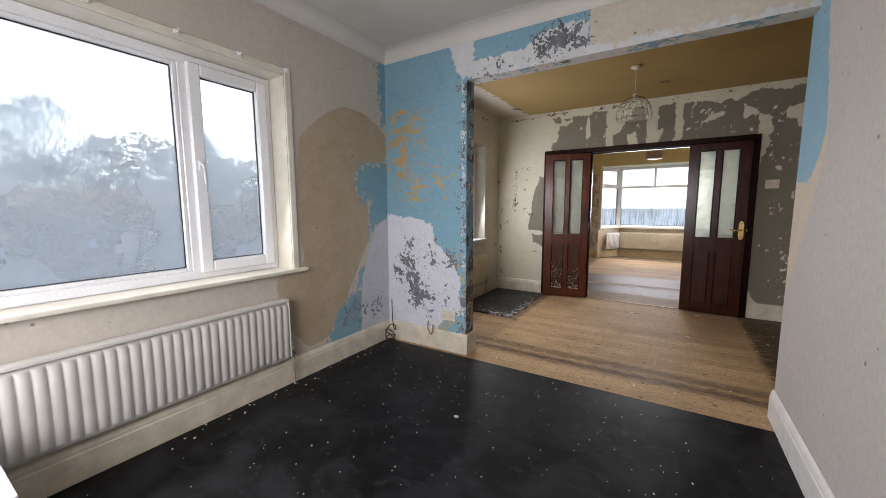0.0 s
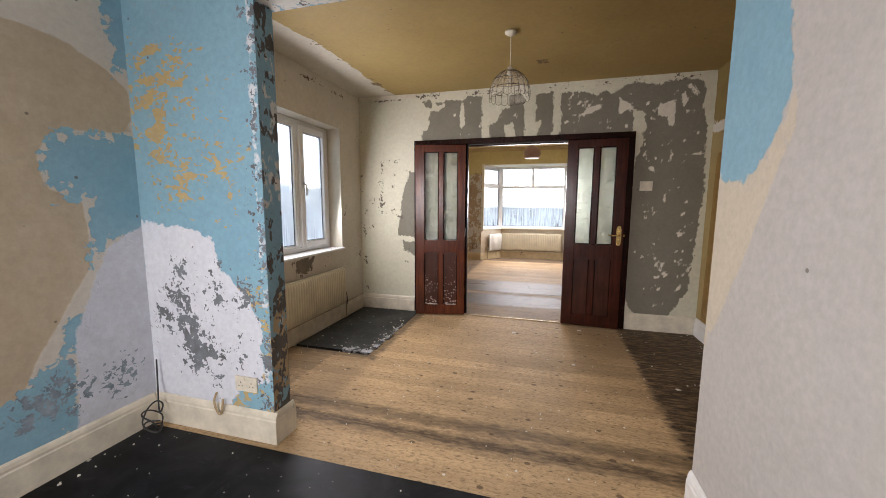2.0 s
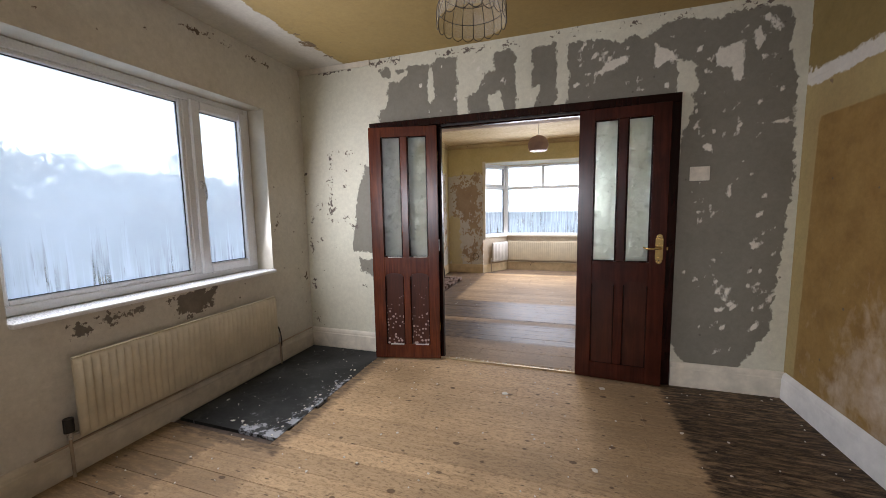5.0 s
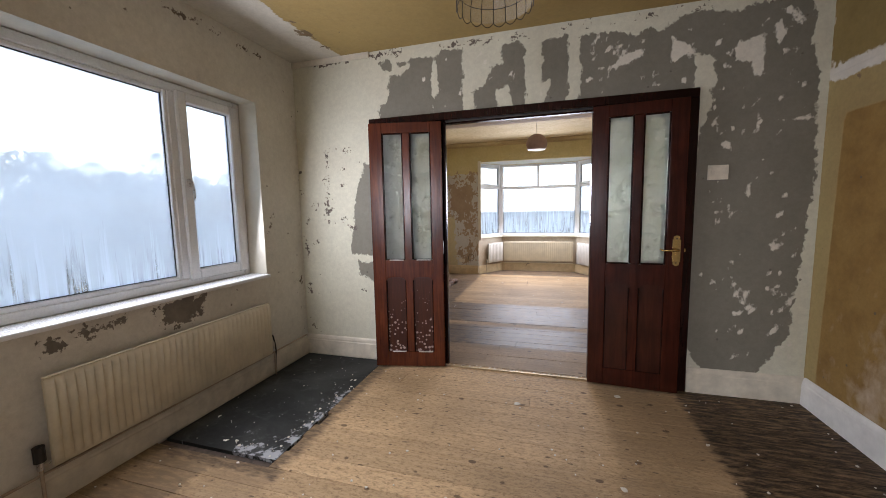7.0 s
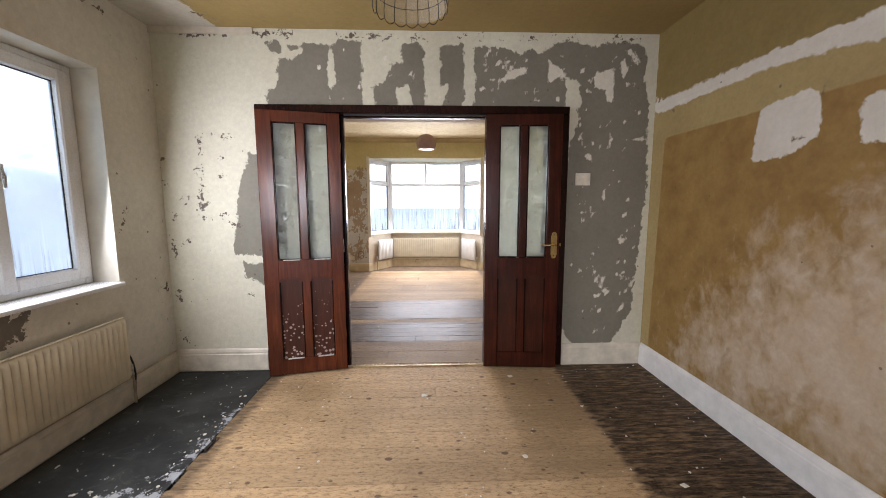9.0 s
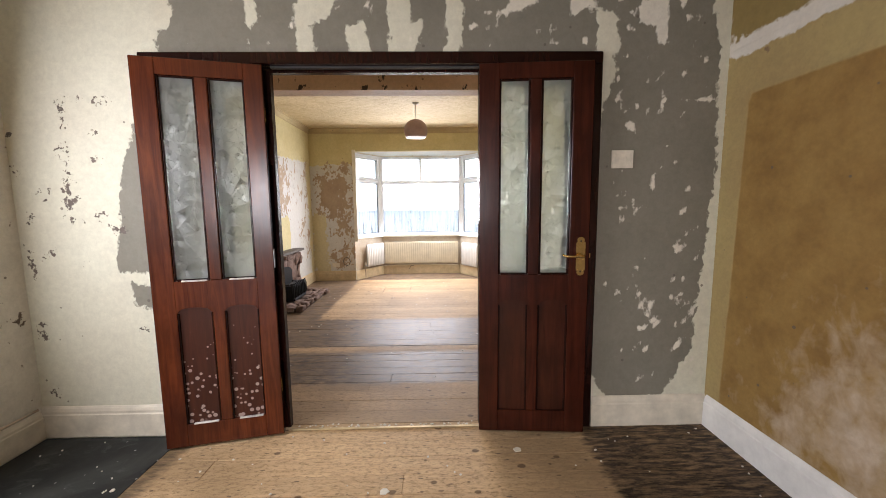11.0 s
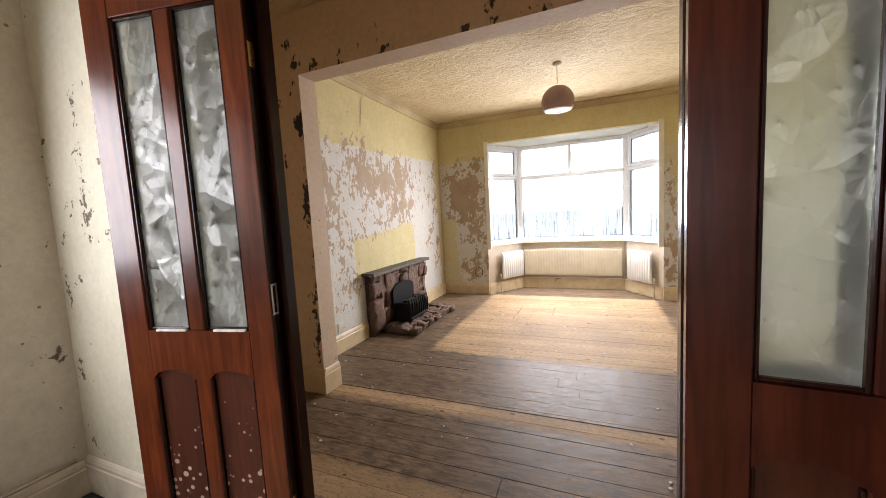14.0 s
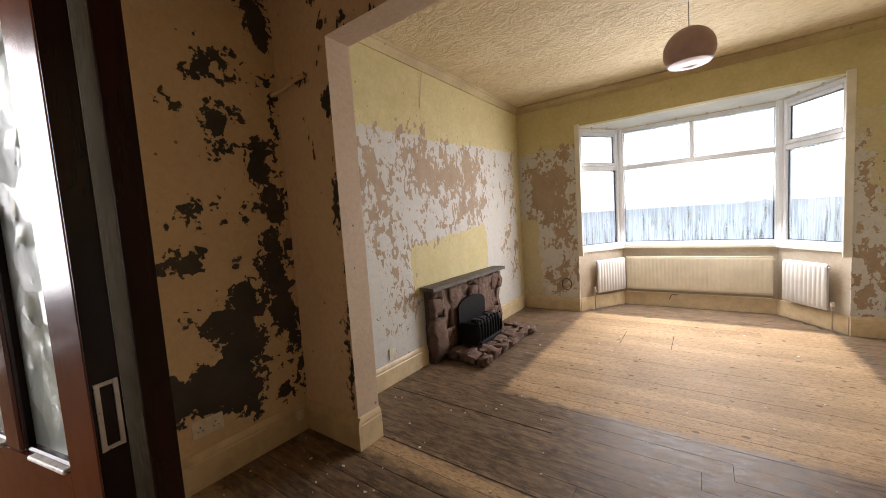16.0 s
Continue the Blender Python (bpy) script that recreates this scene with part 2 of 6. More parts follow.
m_wire = plain("dark_bronze_wire", (0.05, 0.038, 0.026), 0.45, 0.6, vary=0.2)
m_cord = plain("old_white_flex", (0.62, 0.56, 0.44), 0.55, vary=0.1)
m_flake = plain("paint_flake", (0.70, 0.66, 0.56), 0.8, vary=0.15, scale=30)
m_cab = plain("white_laminate", (0.76, 0.77, 0.80), 0.4, vary=0.06, scale=8)
m_track = plain("cream_curtain_rail", (0.66, 0.58, 0.40), 0.45, vary=0.12)


def capiz():
    m, n, l, p = nodes_of("capiz_glass")
    p.inputs["Base Color"].default_value = (0.75, 0.70, 0.58, 1)
    p.inputs["Roughness"].default_value = 0.25
    p.inputs["Alpha"].default_value = 0.22
    return m


m_capiz = capiz()


def mahogany(name, a, b, spec=0.35):
    m, n, l, p = nodes_of(name)
    v = place(n, l, (9, 9, 0.7))
    f = noise_tex(n, l, v, 3.0, 8, 0.62, 1.2)
    big = noise_tex(n, l, place(n, l), 2.2, 4)
    c = mix(n, l, step(n, l, f, 0.3, 0.72), a, b)
    c = mix(n, l, math_node(n, l, "MULTIPLY", step(n, l, big, 0.42, 0.66), 0.6), c, tuple(q * 0.4 for q in a))
    l.new(c, p.inputs["Base Color"])
    fine = noise_tex(n, l, place(n, l), 50, 4)
    p.inputs["Specular IOR Level"].default_value = spec
    l.new(math_node(n, l, "MULTIPLY_ADD", fine, 0.20, 0.12), p.inputs["Roughness"])
    bump(n, l, p, f, 0.12, 0.003)
    return m


m_door = mahogany("mahogany_varnish", (0.042, 0.0084, 0.0034), (0.125, 0.029, 0.0085))
# the right leaf's mahogany and panel veneer carry its shade in their colour
m_door_shaded = mahogany("mahogany_varnish_shaded", (0.022, 0.0052, 0.0028), (0.054, 0.0120, 0.0052), 0.25)
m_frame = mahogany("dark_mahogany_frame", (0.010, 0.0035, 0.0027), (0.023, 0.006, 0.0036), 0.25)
m_panel_shaded = mahogany("mahogany_panel_veneer_shaded", (0.026, 0.0075, 0.0042), (0.052, 0.014, 0.0068))
m_panel = mahogany("mahogany_panel_veneer", (0.040, 0.011, 0.006), (0.066, 0.019, 0.009))


def spotted_panel():
    """Veneer with pale mildew spots low down."""
    m, n, l, p = nodes_of("mahogany_panel_mildewed")
    v = place(n, l, (9, 9, 0.7))
    f = noise_tex(n, l, v, 3.0, 8, 0.62, 1.2)
    c = mix(n, l, step(n, l, f, 0.3, 0.72), (0.030, 0.009, 0.005), (0.066, 0.019, 0.009))
    vo = n.new("ShaderNodeTexVoronoi")
    vo.inputs["Scale"].default_value = 34
    l.new(place(n, l), vo.inputs["Vector"])
    g = n.new("ShaderNodeNewGeometry")
    x = n.new("ShaderNodeSeparateXYZ")
    l.new(g.outputs["Position"], x.inputs[0])
    patch = noise_tex(n, l, place(n, l), 6, 3)
    size = math_node(n, l, "MULTIPLY_ADD", x.outputs["Z"], -0.55, 0.43)
    size = math_node(n, l, "ADD", size, math_node(n, l, "MULTIPLY_ADD", patch, 0.9, -0.40))
    size = math_node(n, l, "MINIMUM", size, 0.42)
    k = step(n, l, math_node(n, l, "SUBTRACT", size, vo.outputs["Distance"]), 0.0, 0.08)
    c = mix(n, l, math_node(n, l, "MULTIPLY", k, 0.75), c, (0.42, 0.33, 0.29))
    l.new(c, p.inputs["Base Color"])
    p.inputs["Roughness"].default_value = 0.38
    p.inputs["Specular IOR Level"].default_value = 0.22
    return m


m_panel_sp = spotted_panel()


def rect_mask(n, l, px, py, x0, x1, y0, y1, wob, w=0.03):
    """1 inside a floor rectangle, with a wobbling edge."""
    a = math_node(n, l, "MINIMUM", math_node(n, l, "SUBTRACT", px, x0), math_node(n, l, "SUBTRACT", x1, px))
    b = math_node(n, l, "MINIMUM", math_node(n, l, "SUBTRACT", py, y0), math_node(n, l, "SUBTRACT", y1, py))
    d = math_node(n, l, "ADD", math_node(n, l, "MINIMUM", a, b), wob)
    return step(n, l, d, -w, w)


def boards(name, light, stains, base=(0.57, 0.40, 0.225), base2=(0.44, 0.295, 0.155), varnish=(0.088, 0.046, 0.023), gloss=0.0):
    """Softwood boards along x; stains: rectangles (x0, x1, y0, y1, strength) of old black varnish; light: the reverse."""
    m, n, l, p = nodes_of(name)
    g = n.new("ShaderNodeNewGeometry")
    xyz = n.new("ShaderNodeSeparateXYZ")
    l.new(g.outputs["Position"], xyz.inputs[0])
    px, py = xyz.outputs["X"], xyz.outputs["Y"]
    info = n.new("ShaderNodeObjectInfo")
    shift = n.new("ShaderNodeVectorMath")
    shift.operation = "MULTIPLY_ADD"
    l.new(g.outputs["Position"], shift.inputs[0])
    shift.inputs[1].default_value = (0.9, 14, 6)
    rnd = n.new("ShaderNodeCombineXYZ")
    l.new(math_node(n, l, "MULTIPLY", info.outputs["Random"], 40.0), rnd.inputs[0])
    l.new(math_node(n, l, "MULTIPLY", info.outputs["Random"], 17.0), rnd.inputs[1])
    l.new(rnd.outputs[0], shift.inputs[2])
    grain = noise_tex(n, l, shift.outputs[0], 2.6, 8, 0.62, 0.8)
    col = mix(n, l, step(n, l, grain, 0.3, 0.72), base, base2)
    tone = math_node(n, l, "MULTIPLY_ADD", info.outputs["Random"], 0.30, 0.85)
    big = noise_tex(n, l, place(n, l), 1.1, 5)
    hsv = n.new("ShaderNodeHueSaturation")
    l.new(col, hsv.inputs["Color"])
    l.new(tone, hsv.inputs["Value"])
    col = mix(n, l, math_node(n, l, "MULTIPLY", step(n, l, big, 0.45, 0.66), 0.60), hsv.outputs[0], tuple(c * 0.55 for c in base2))
    rough_n = noise_tex(n, l, place(n, l, (2, 9, 1)), 5, 7, 0.66)
    wob = math_node(n, l, "MULTIPLY_ADD", noise_tex(n, l, place(n, l, (3, 8, 1)), 4, 6), 0.16, -0.08)
    total = None
    for x0, x1, y0, y1, k in stains:
        q = math_node(n, l, "MULTIPLY", rect_mask(n, l, px, py, x0, x1, y0, y1, wob), k)
        total = q if total is None else math_node(n, l, "MAXIMUM", total, q)
    for x0, x1, y0, y1, k in light:
        q = rect_mask(n, l, px, py, x0, x1, y0, y1, wob)
        total = math_node(n, l, "MULTIPLY", total, math_node(n, l, "MULTIPLY_ADD", q, -k, 1.0))
    worn = step(n, l, math_node(n, l, "ADD", rough_n, math_node(n, l, "MULTIPLY", grain, 0.35)), 0.95, 0.62)
    total = math_node(n, l, "MULTIPLY", total, math_node(n, l, "MULTIPLY_ADD", worn, 0.75, 0.25))
    blot = noise_tex(n, l, place(n, l, (1.6, 4.5, 1)), 3.2, 7, 0.72, 0.5)
    old = mix(n, l, step(n, l, blot, 0.40, 0.62), tuple(c * 0.30 for c in varnish), tuple(c * 1.30 for c in varnish))
    col = mix(n, l, total, col, old)
    inv = math_node(n, l, "MULTIPLY_ADD", total, -0.75, 1.0)
    grime = noise_tex(n, l, place(n, l, (5, 11, 1)), 6, 8, 0.75, 0.4)
    col = mix(n, l, math_node(n, l, "MULTIPLY", math_node(n, l, "MULTIPLY", step(n, l, grime, 0.48, 0.64), 0.8), inv), col, tuple(c * 0.42 for c in base2))
    scuff = noise_tex(n, l, place(n, l, (22, 3, 1)), 3, 6, 0.7)
    col = mix(n, l, math_node(n, l, "MULTIPLY", math_node(n, l, "MULTIPLY", step(n, l, scuff, 0.62, 0.74), 0.30), inv), col, (0.46, 0.38, 0.28))
    hair = noise_tex(n, l, place(n, l, (1.3, 30, 1)), 9, 6, 0.75)
    col = mix(n, l, math_node(n, l, "MULTIPLY", step(n, l, hair, 0.50, 0.68), 0.42), col, tuple(c * 0.38 for c in base2))
    pale = noise_tex(n, l, place(n, l, (3, 12, 1)), 7, 7, 0.78)
    col = mix(n, l, math_node(n, l, "MULTIPLY", math_node(n, l, "MULTIPLY", step(n, l, pale, 0.58, 0.70), 0.55), total), col, (0.30, 0.25, 0.20))
    # knots and spots
    vo = n.new("ShaderNodeTexVoronoi")
    vo.voronoi_dimensions = "2D"
    vo.inputs["Scale"].default_value = 6.0
    l.new(place(n, l, (0.8, 1.2, 1)), vo.inputs["Vector"])
    tone2 = n.new("ShaderNodeSeparateColor")
    l.new(vo.outputs["Color"], tone2.inputs[0])
    size = math_node(n, l, "MULTIPLY_ADD", tone2.outputs["Red"], 0.17, -0.055)
    spot = step(n, l, math_node(n, l, "SUBTRACT", size, math_node(n, l, "MULTIPLY_ADD", rough_n, 0.10, vo.outputs["Distance"])), -0.05, -0.02)
    col = mix(n, l, math_node(n, l, "MULTIPLY", spot, 0.75), col, (0.07, 0.042, 0.024))
    vo2 = n.new("ShaderNodeTexVoronoi")
    vo2.voronoi_dimensions = "2D"
    vo2.inputs["Scale"].default_value = 13.0
    l.new(place(n, l, (0.55, 1.9, 1)), vo2.inputs["Vector"])
    tone3 = n.new("ShaderNodeSeparateColor")
    l.new(vo2.outputs["Color"], tone3.inputs[0])
    size2 = math_node(n, l, "MULTIPLY_ADD", tone3.outputs["Green"], 0.24, -0.125)
    spot2 = step(n, l, math_node(n, l, "SUBTRACT", size2, vo2.outputs["Distance"]), 0.0, 0.02)
    col = mix(n, l, math_node(n, l, "MULTIPLY", spot2, 0.7), col, (0.06, 0.04, 0.025))
    l.new(col, p.inputs["Base Color"])
    r = math_node(n, l, "MULTIPLY_ADD", rough_n, 0.45, 0.42)
    l.new(math_node(n, l, "MULTIPLY_ADD", total, gloss, 0.16), p.inputs["Specular IOR Level"])
    l.new(math_node(n, l, "SUBTRACT", r, math_node(n, l, "MULTIPLY", total, 0.10 + gloss * 0.6)), p.inputs["Roughness"])
    bump(n, l, p, math_node(n, l, "ADD", grain, rough_n), 0.25, 0.003)
    return m


m_board_mid = boards("floorboards_dining", varnish=(0.040, 0.026, 0.018), light=[], stains=[
    (0.80, 3.0, 2.95, 6.0, 1.0), (-3.0, 3.0, 3.05, 3.15, 0.85), (-3.0, 3.0, 3.19, 3.31, 0.7), (-2.4, -1.36, 3.95, 5.5, 0.8), (-2.4, -1.75, 2.9, 4.2, 0.6), (-1.75, -1.35, 3.3, 4.1, 0.3), (0.30, 0.85, 4.2, 5.4, 0.30)])
m_board_lounge = boards("floorboards_lounge", [(-1.38, 0.78, 7.60, 9.95, 0.97), (-3.0, 3.0, 6.61, 6.75, 0.92), (-3.0, 3.0, 5.40, 6.02, 0.85)],
                        [(-3.0, 3.0, 5.0, 11.0, 0.95)], base=(0.52, 0.365, 0.21), base2=(0.40, 0.27, 0.15), varnish=(0.105, 0.071, 0.050), gloss=0.10)


def bitumen(name, dust, col=(0.010, 0.0105, 0.0115), smears=()):
    """Black floor coating with dust smears and white paint specks."""
    m, n, l, p = nodes_of(name)
    v = place(n, l)
    big = noise_tex(n, l, v, 2.4, 6, 0.65, 0.6)
    mid = noise_tex(n, l, v, 11, 6, 0.7)
    c = mix(n, l, step(n, l, math_node(n, l, "ADD", big, math_node(n, l, "MULTIPLY", mid, 0.4)), 0.62, 1.0), col, dust)
    vo = n.new("ShaderNodeTexVoronoi")
    vo.voronoi_dimensions = "2D"
    vo.inputs["Scale"].default_value = 11
    l.new(v, vo.inputs["Vector"])
    k = step(n, l, math_node(n, l, "ADD", vo.outputs["Distance"], math_node(n, l, "MULTIPLY", big, 0.1)), 0.098, 0.085)
    pick = n.new("ShaderNodeSeparateColor")
    l.new(vo.outputs["Color"], pick.inputs[0])
    k = math_node(n, l, "MULTIPLY", k, step(n, l, pick.outputs["Red"], 0.70, 0.95))
    c = mix(n, l, math_node(n, l, "MULTIPLY", k, 0.8), c, (0.45, 0.44, 0.42))
    dusty = step(n, l, noise_tex(n, l, place(n, l, (1.2, 2.0, 1)), 5, 8, 0.72, 1.0), 0.56, 0.74)
    c = mix(n, l, math_node(n, l, "MULTIPLY", dusty, 0.50), c, tuple(q * 2.0 for q in dust))
    g = n.new("ShaderNodeNewGeometry")
    xyz = n.new("ShaderNodeSeparateXYZ")
    l.new(g.outputs["Position"], xyz.inputs[0])
    for x0, x1, y0, y1, cc in smears:
        wob = math_node(n, l, "MULTIPLY_ADD", noise_tex(n, l, v, 13, 8, 0.75), 0.9, -0.53)
        q = rect_mask(n, l, xyz.outputs["X"], xyz.outputs["Y"], x0, x1, y0, y1, wob, 0.02)
        c = mix(n, l, q, c, cc)
    l.new(c, p.inputs["Base Color"])
    l.new(math_node(n, l, "MULTIPLY_ADD", mid, 0.4, 0.28), p.inputs["Roughness"])
    p.inputs["Specular IOR Level"].default_value = 0.16
    bump(n, l, p, mid, 0.15, 0.004)
    return m


m_bitumen = bitumen("black_bitumen_floor", (0.026, 0.027, 0.030), (0.0020, 0.0021, 0.0025))
m_slab = bitumen("black_hearth_slab", (0.060, 0.064, 0.058), (0.018, 0.019, 0.018), [(-1.55, -1.38, 4.05, 4.9, (0.34, 0.35, 0.36)), (-1.75, -1.42, 4.0, 4.22, (0.34, 0.35, 0.36))])


def stone(name, a, b, c3):
    m, n, l, p = nodes_of(name)
    v = place(n, l)
    big = noise_tex(n, l, v, 9, 7, 0.7, 0.6)
    info = n.new("ShaderNodeObjectInfo")
    col = mix(n, l, step(n, l, big, 0.3, 0.7), a, b)
    col = mix(n, l, math_node(n, l, "MULTIPLY", info.outputs["Random"], 0.6), col, c3)
    l.new(col, p.inputs["Base Color"])
    p.inputs["Roughness"].default_value = 0.8
    bump(n, l, p, math_node(n, l, "ADD", big, noise_tex(n, l, v, 38, 6, 0.7)), 1.0, 0.02)
    return m


m_stone = stone("rough_sandstone", (0.22, 0.130, 0.088), (0.065, 0.038, 0.028), (0.17, 0.105, 0.075))
m_mortar = plain("dark_mortar", (0.09, 0.065, 0.05), 0.9, vary=0.3, scale=30, grain=0.6)
m_slate = plain("dusty_slate_shelf", (0.10, 0.08, 0.068), 0.6, vary=0.25, scale=12, grain=0.3)


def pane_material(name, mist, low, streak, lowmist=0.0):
    """Window glass with condensation, thicker low down, with clear vertical runs; its film also paints the outdoor
    haze.
    """
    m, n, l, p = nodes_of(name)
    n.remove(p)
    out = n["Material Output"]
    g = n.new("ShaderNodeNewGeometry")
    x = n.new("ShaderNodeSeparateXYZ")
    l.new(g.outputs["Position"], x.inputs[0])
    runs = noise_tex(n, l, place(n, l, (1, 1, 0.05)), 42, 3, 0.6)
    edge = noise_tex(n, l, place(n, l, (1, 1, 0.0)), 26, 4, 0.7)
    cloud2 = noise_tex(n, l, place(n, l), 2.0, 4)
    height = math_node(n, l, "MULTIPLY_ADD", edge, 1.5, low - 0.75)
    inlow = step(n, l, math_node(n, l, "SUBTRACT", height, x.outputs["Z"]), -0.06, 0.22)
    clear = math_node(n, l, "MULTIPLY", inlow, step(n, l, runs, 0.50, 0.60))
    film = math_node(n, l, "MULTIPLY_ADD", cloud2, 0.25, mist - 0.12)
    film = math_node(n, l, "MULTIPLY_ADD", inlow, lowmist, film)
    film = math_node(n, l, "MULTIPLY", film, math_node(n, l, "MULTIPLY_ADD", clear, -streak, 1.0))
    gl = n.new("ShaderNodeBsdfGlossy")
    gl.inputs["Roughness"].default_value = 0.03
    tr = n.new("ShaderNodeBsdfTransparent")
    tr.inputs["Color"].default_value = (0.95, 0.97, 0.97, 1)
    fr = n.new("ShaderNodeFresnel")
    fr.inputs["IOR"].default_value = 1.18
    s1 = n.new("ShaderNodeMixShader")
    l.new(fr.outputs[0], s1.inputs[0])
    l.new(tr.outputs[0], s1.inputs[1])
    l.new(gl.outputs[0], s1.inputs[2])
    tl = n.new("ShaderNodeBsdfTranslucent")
    # blue-white film colour: condensation, and the haze outdoors painted onto the pane
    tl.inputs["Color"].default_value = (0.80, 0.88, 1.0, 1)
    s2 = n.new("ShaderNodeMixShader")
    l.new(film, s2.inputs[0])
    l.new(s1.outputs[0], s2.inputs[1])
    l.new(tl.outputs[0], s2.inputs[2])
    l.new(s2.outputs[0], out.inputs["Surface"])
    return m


m_pane_k = pane_material("window_glass_haze_film", 0.27, 0.80, 0.3)
m_pane_m = pane_material("window_glass_condensation_and_haze", 0.42, 1.04, 0.85, 0.12)
m_pane_b = pane_material("bay_glass_condensation_and_haze", 0.32, 1.24, 0.80, 0.30)


def leaf_glass():
    """Obscure glass with pressed leaves: ribs fan out from the heart of each leaf."""
    m, n, l, p = nodes_of("leaf_pattern_glass")
    p.inputs["Base Color"].default_value = (0.72, 0.75, 0.68, 1)
    p.inputs["IOR"].default_value = 1.33
    bend = n.new("ShaderNodeTexNoise")
    bend.inputs["Scale"].default_value = 9
    l.new(place(n, l), bend.inputs["Vector"])
    h = frost = None
    for scale, ribs, k in ((8.5, 9, 1.0), (15, 6, 0.6)):
        v0 = place(n, l, (scale, 0.0, scale * 0.85))
        v1 = n.new("ShaderNodeVectorMath")
        v1.operation = "MULTIPLY_ADD"
        l.new(bend.outputs["Color"], v1.inputs[0])
        v1.inputs[1].default_value = (0.5, 0.0, 0.5)
        l.new(v0, v1.inputs[2])
        v = v1.outputs[0]
        vo = n.new("ShaderNodeTexVoronoi")
        vo.inputs["Scale"].default_value = 1.0
        l.new(v, vo.inputs["Vector"])
        d = n.new("ShaderNodeVectorMath")
        d.operation = "SUBTRACT"
        l.new(v, d.inputs[0])
        l.new(vo.outputs["Position"], d.inputs[1])
        x = n.new("ShaderNodeSeparateXYZ")
        l.new(d.outputs[0], x.inputs[0])
        rnd = n.new("ShaderNodeSeparateColor")
        l.new(vo.outputs["Color"], rnd.inputs[0])
        ang = math_node(n, l, "ARCTAN2", x.outputs["Z"], x.outputs["X"])
        ang = math_node(n, l, "MULTIPLY_ADD", rnd.outputs["Red"], 6.28, ang)
        saw = math_node(n, l, "FRACT", math_node(n, l, "MULTIPLY", ang, ribs / 6.2832))
        fade = step(n, l, vo.outputs["Distance"], 0.75, 0.15)
        lobe = math_node(n, l, "MULTIPLY", math_node(n, l, "MULTIPLY", saw, vo.outputs["Distance"]), k)
        h = lobe if h is None else math_node(n, l, "ADD", h, lobe)
        f = math_node(n, l, "MULTIPLY", math_node(n, l, "MULTIPLY", math_node(n, l, "POWER", saw, 2.0), fade), k)
        f = math_node(n, l, "MULTIPLY", f, math_node(n, l, "MULTIPLY_ADD", rnd.outputs["Green"], 0.8, 0.4))
        frost = f if frost is None else math_node(n, l, "MAXIMUM", frost, f)
    fine = noise_tex(n, l, place(n, l), 60, 4)
    h = math_node(n, l, "ADD", h, math_node(n, l, "MULTIPLY", fine, 0.10))
    frost = math_node(n, l, "MULTIPLY", frost, math_node(n, l, "MULTIPLY_ADD", fine, 0.8, 0.6))
    l.new(math_node(n, l, "MULTIPLY_ADD", frost, -0.20, 0.92), p.inputs["Transmission Weight"])
    l.new(math_node(n, l, "MULTIPLY_ADD", frost, 0.15, 0.275), p.inputs["Roughness"])
    bump(n, l, p, h, 0.82, 0.011)
    return m


m_leaf = leaf_glass()
m_ground = plain("wet_winter_grass", (0.028, 0.034, 0.018), 0.95, vary=0.3, scale=1.5, grain=0.0)
m_ground.node_tree.nodes["Principled BSDF"].inputs["Specular IOR Level"].default_value = 0.02
m_hedge = plain("winter_hedge_twigs", (0.28, 0.225, 0.16), 0.9, vary=0.3, scale=3)
# bark paled so that outdoor haze lies in the trees' colour
m_bark = plain("haze_paled_bark", (0.20, 0.20, 0.19), 0.9, vary=0.25, scale=3)
m_fence = plain("weathered_fence", (0.16, 0.12, 0.09), 0.85, vary=0.25, scale=6)

# ---- mesh helpers ----
def mesh_object(name, bm, mats, parent=None, smooth=False):
    me = bpy.data.meshes.new(name)
    bm.to_mesh(me)
    bm.free()
    for m in mats if isinstance(mats, (list, tuple)) else [mats]:
        me.materials.append(m)
    if smooth:
        for f in me.polygons:
            f.use_smooth = True
    ob = new(name, me)
    if parent is not None:
        ob.parent = parent
    return ob


def part(name, bm, material, parent, label="", smooth=False):
    ob = mesh_object(name, bm, material, parent, smooth)
    return tagged(ob, label) if label else ob


def thing(name, label, category, at=None, group="", kind=""):
    ob = new(name)
    ob.empty_display_size = 0.1
    if at is not None:
        ob.matrix_world = at
    return tagged(ob, label, category, group, kind)


def add_box(bm, x0, x1, y0, y1, z0, z1, bevel=0.0, seg=1):
    r = bmesh.ops.create_cube(bm, size=1.0)
    m = Matrix.Translation(((x0 + x1) / 2, (y0 + y1) / 2, (z0 + z1) / 2)) @ Matrix.Diagonal((x1 - x0, y1 - y0, z1 - z0, 1))
    bmesh.ops.transform(bm, matrix=m, verts=r["verts"])
    if bevel:
        edges = list({e for v in r["verts"] for e in v.link_edges})
        bmesh.ops.bevel(bm, geom=edges, offset=bevel, segments=seg, affect="EDGES", profile=0.6)
    return bm


def box(x0, x1, y0, y1, z0, z1, bevel=0.0, seg=1):
    return add_box(bmesh.new(), x0, x1, y0, y1, z0, z1, bevel, seg)


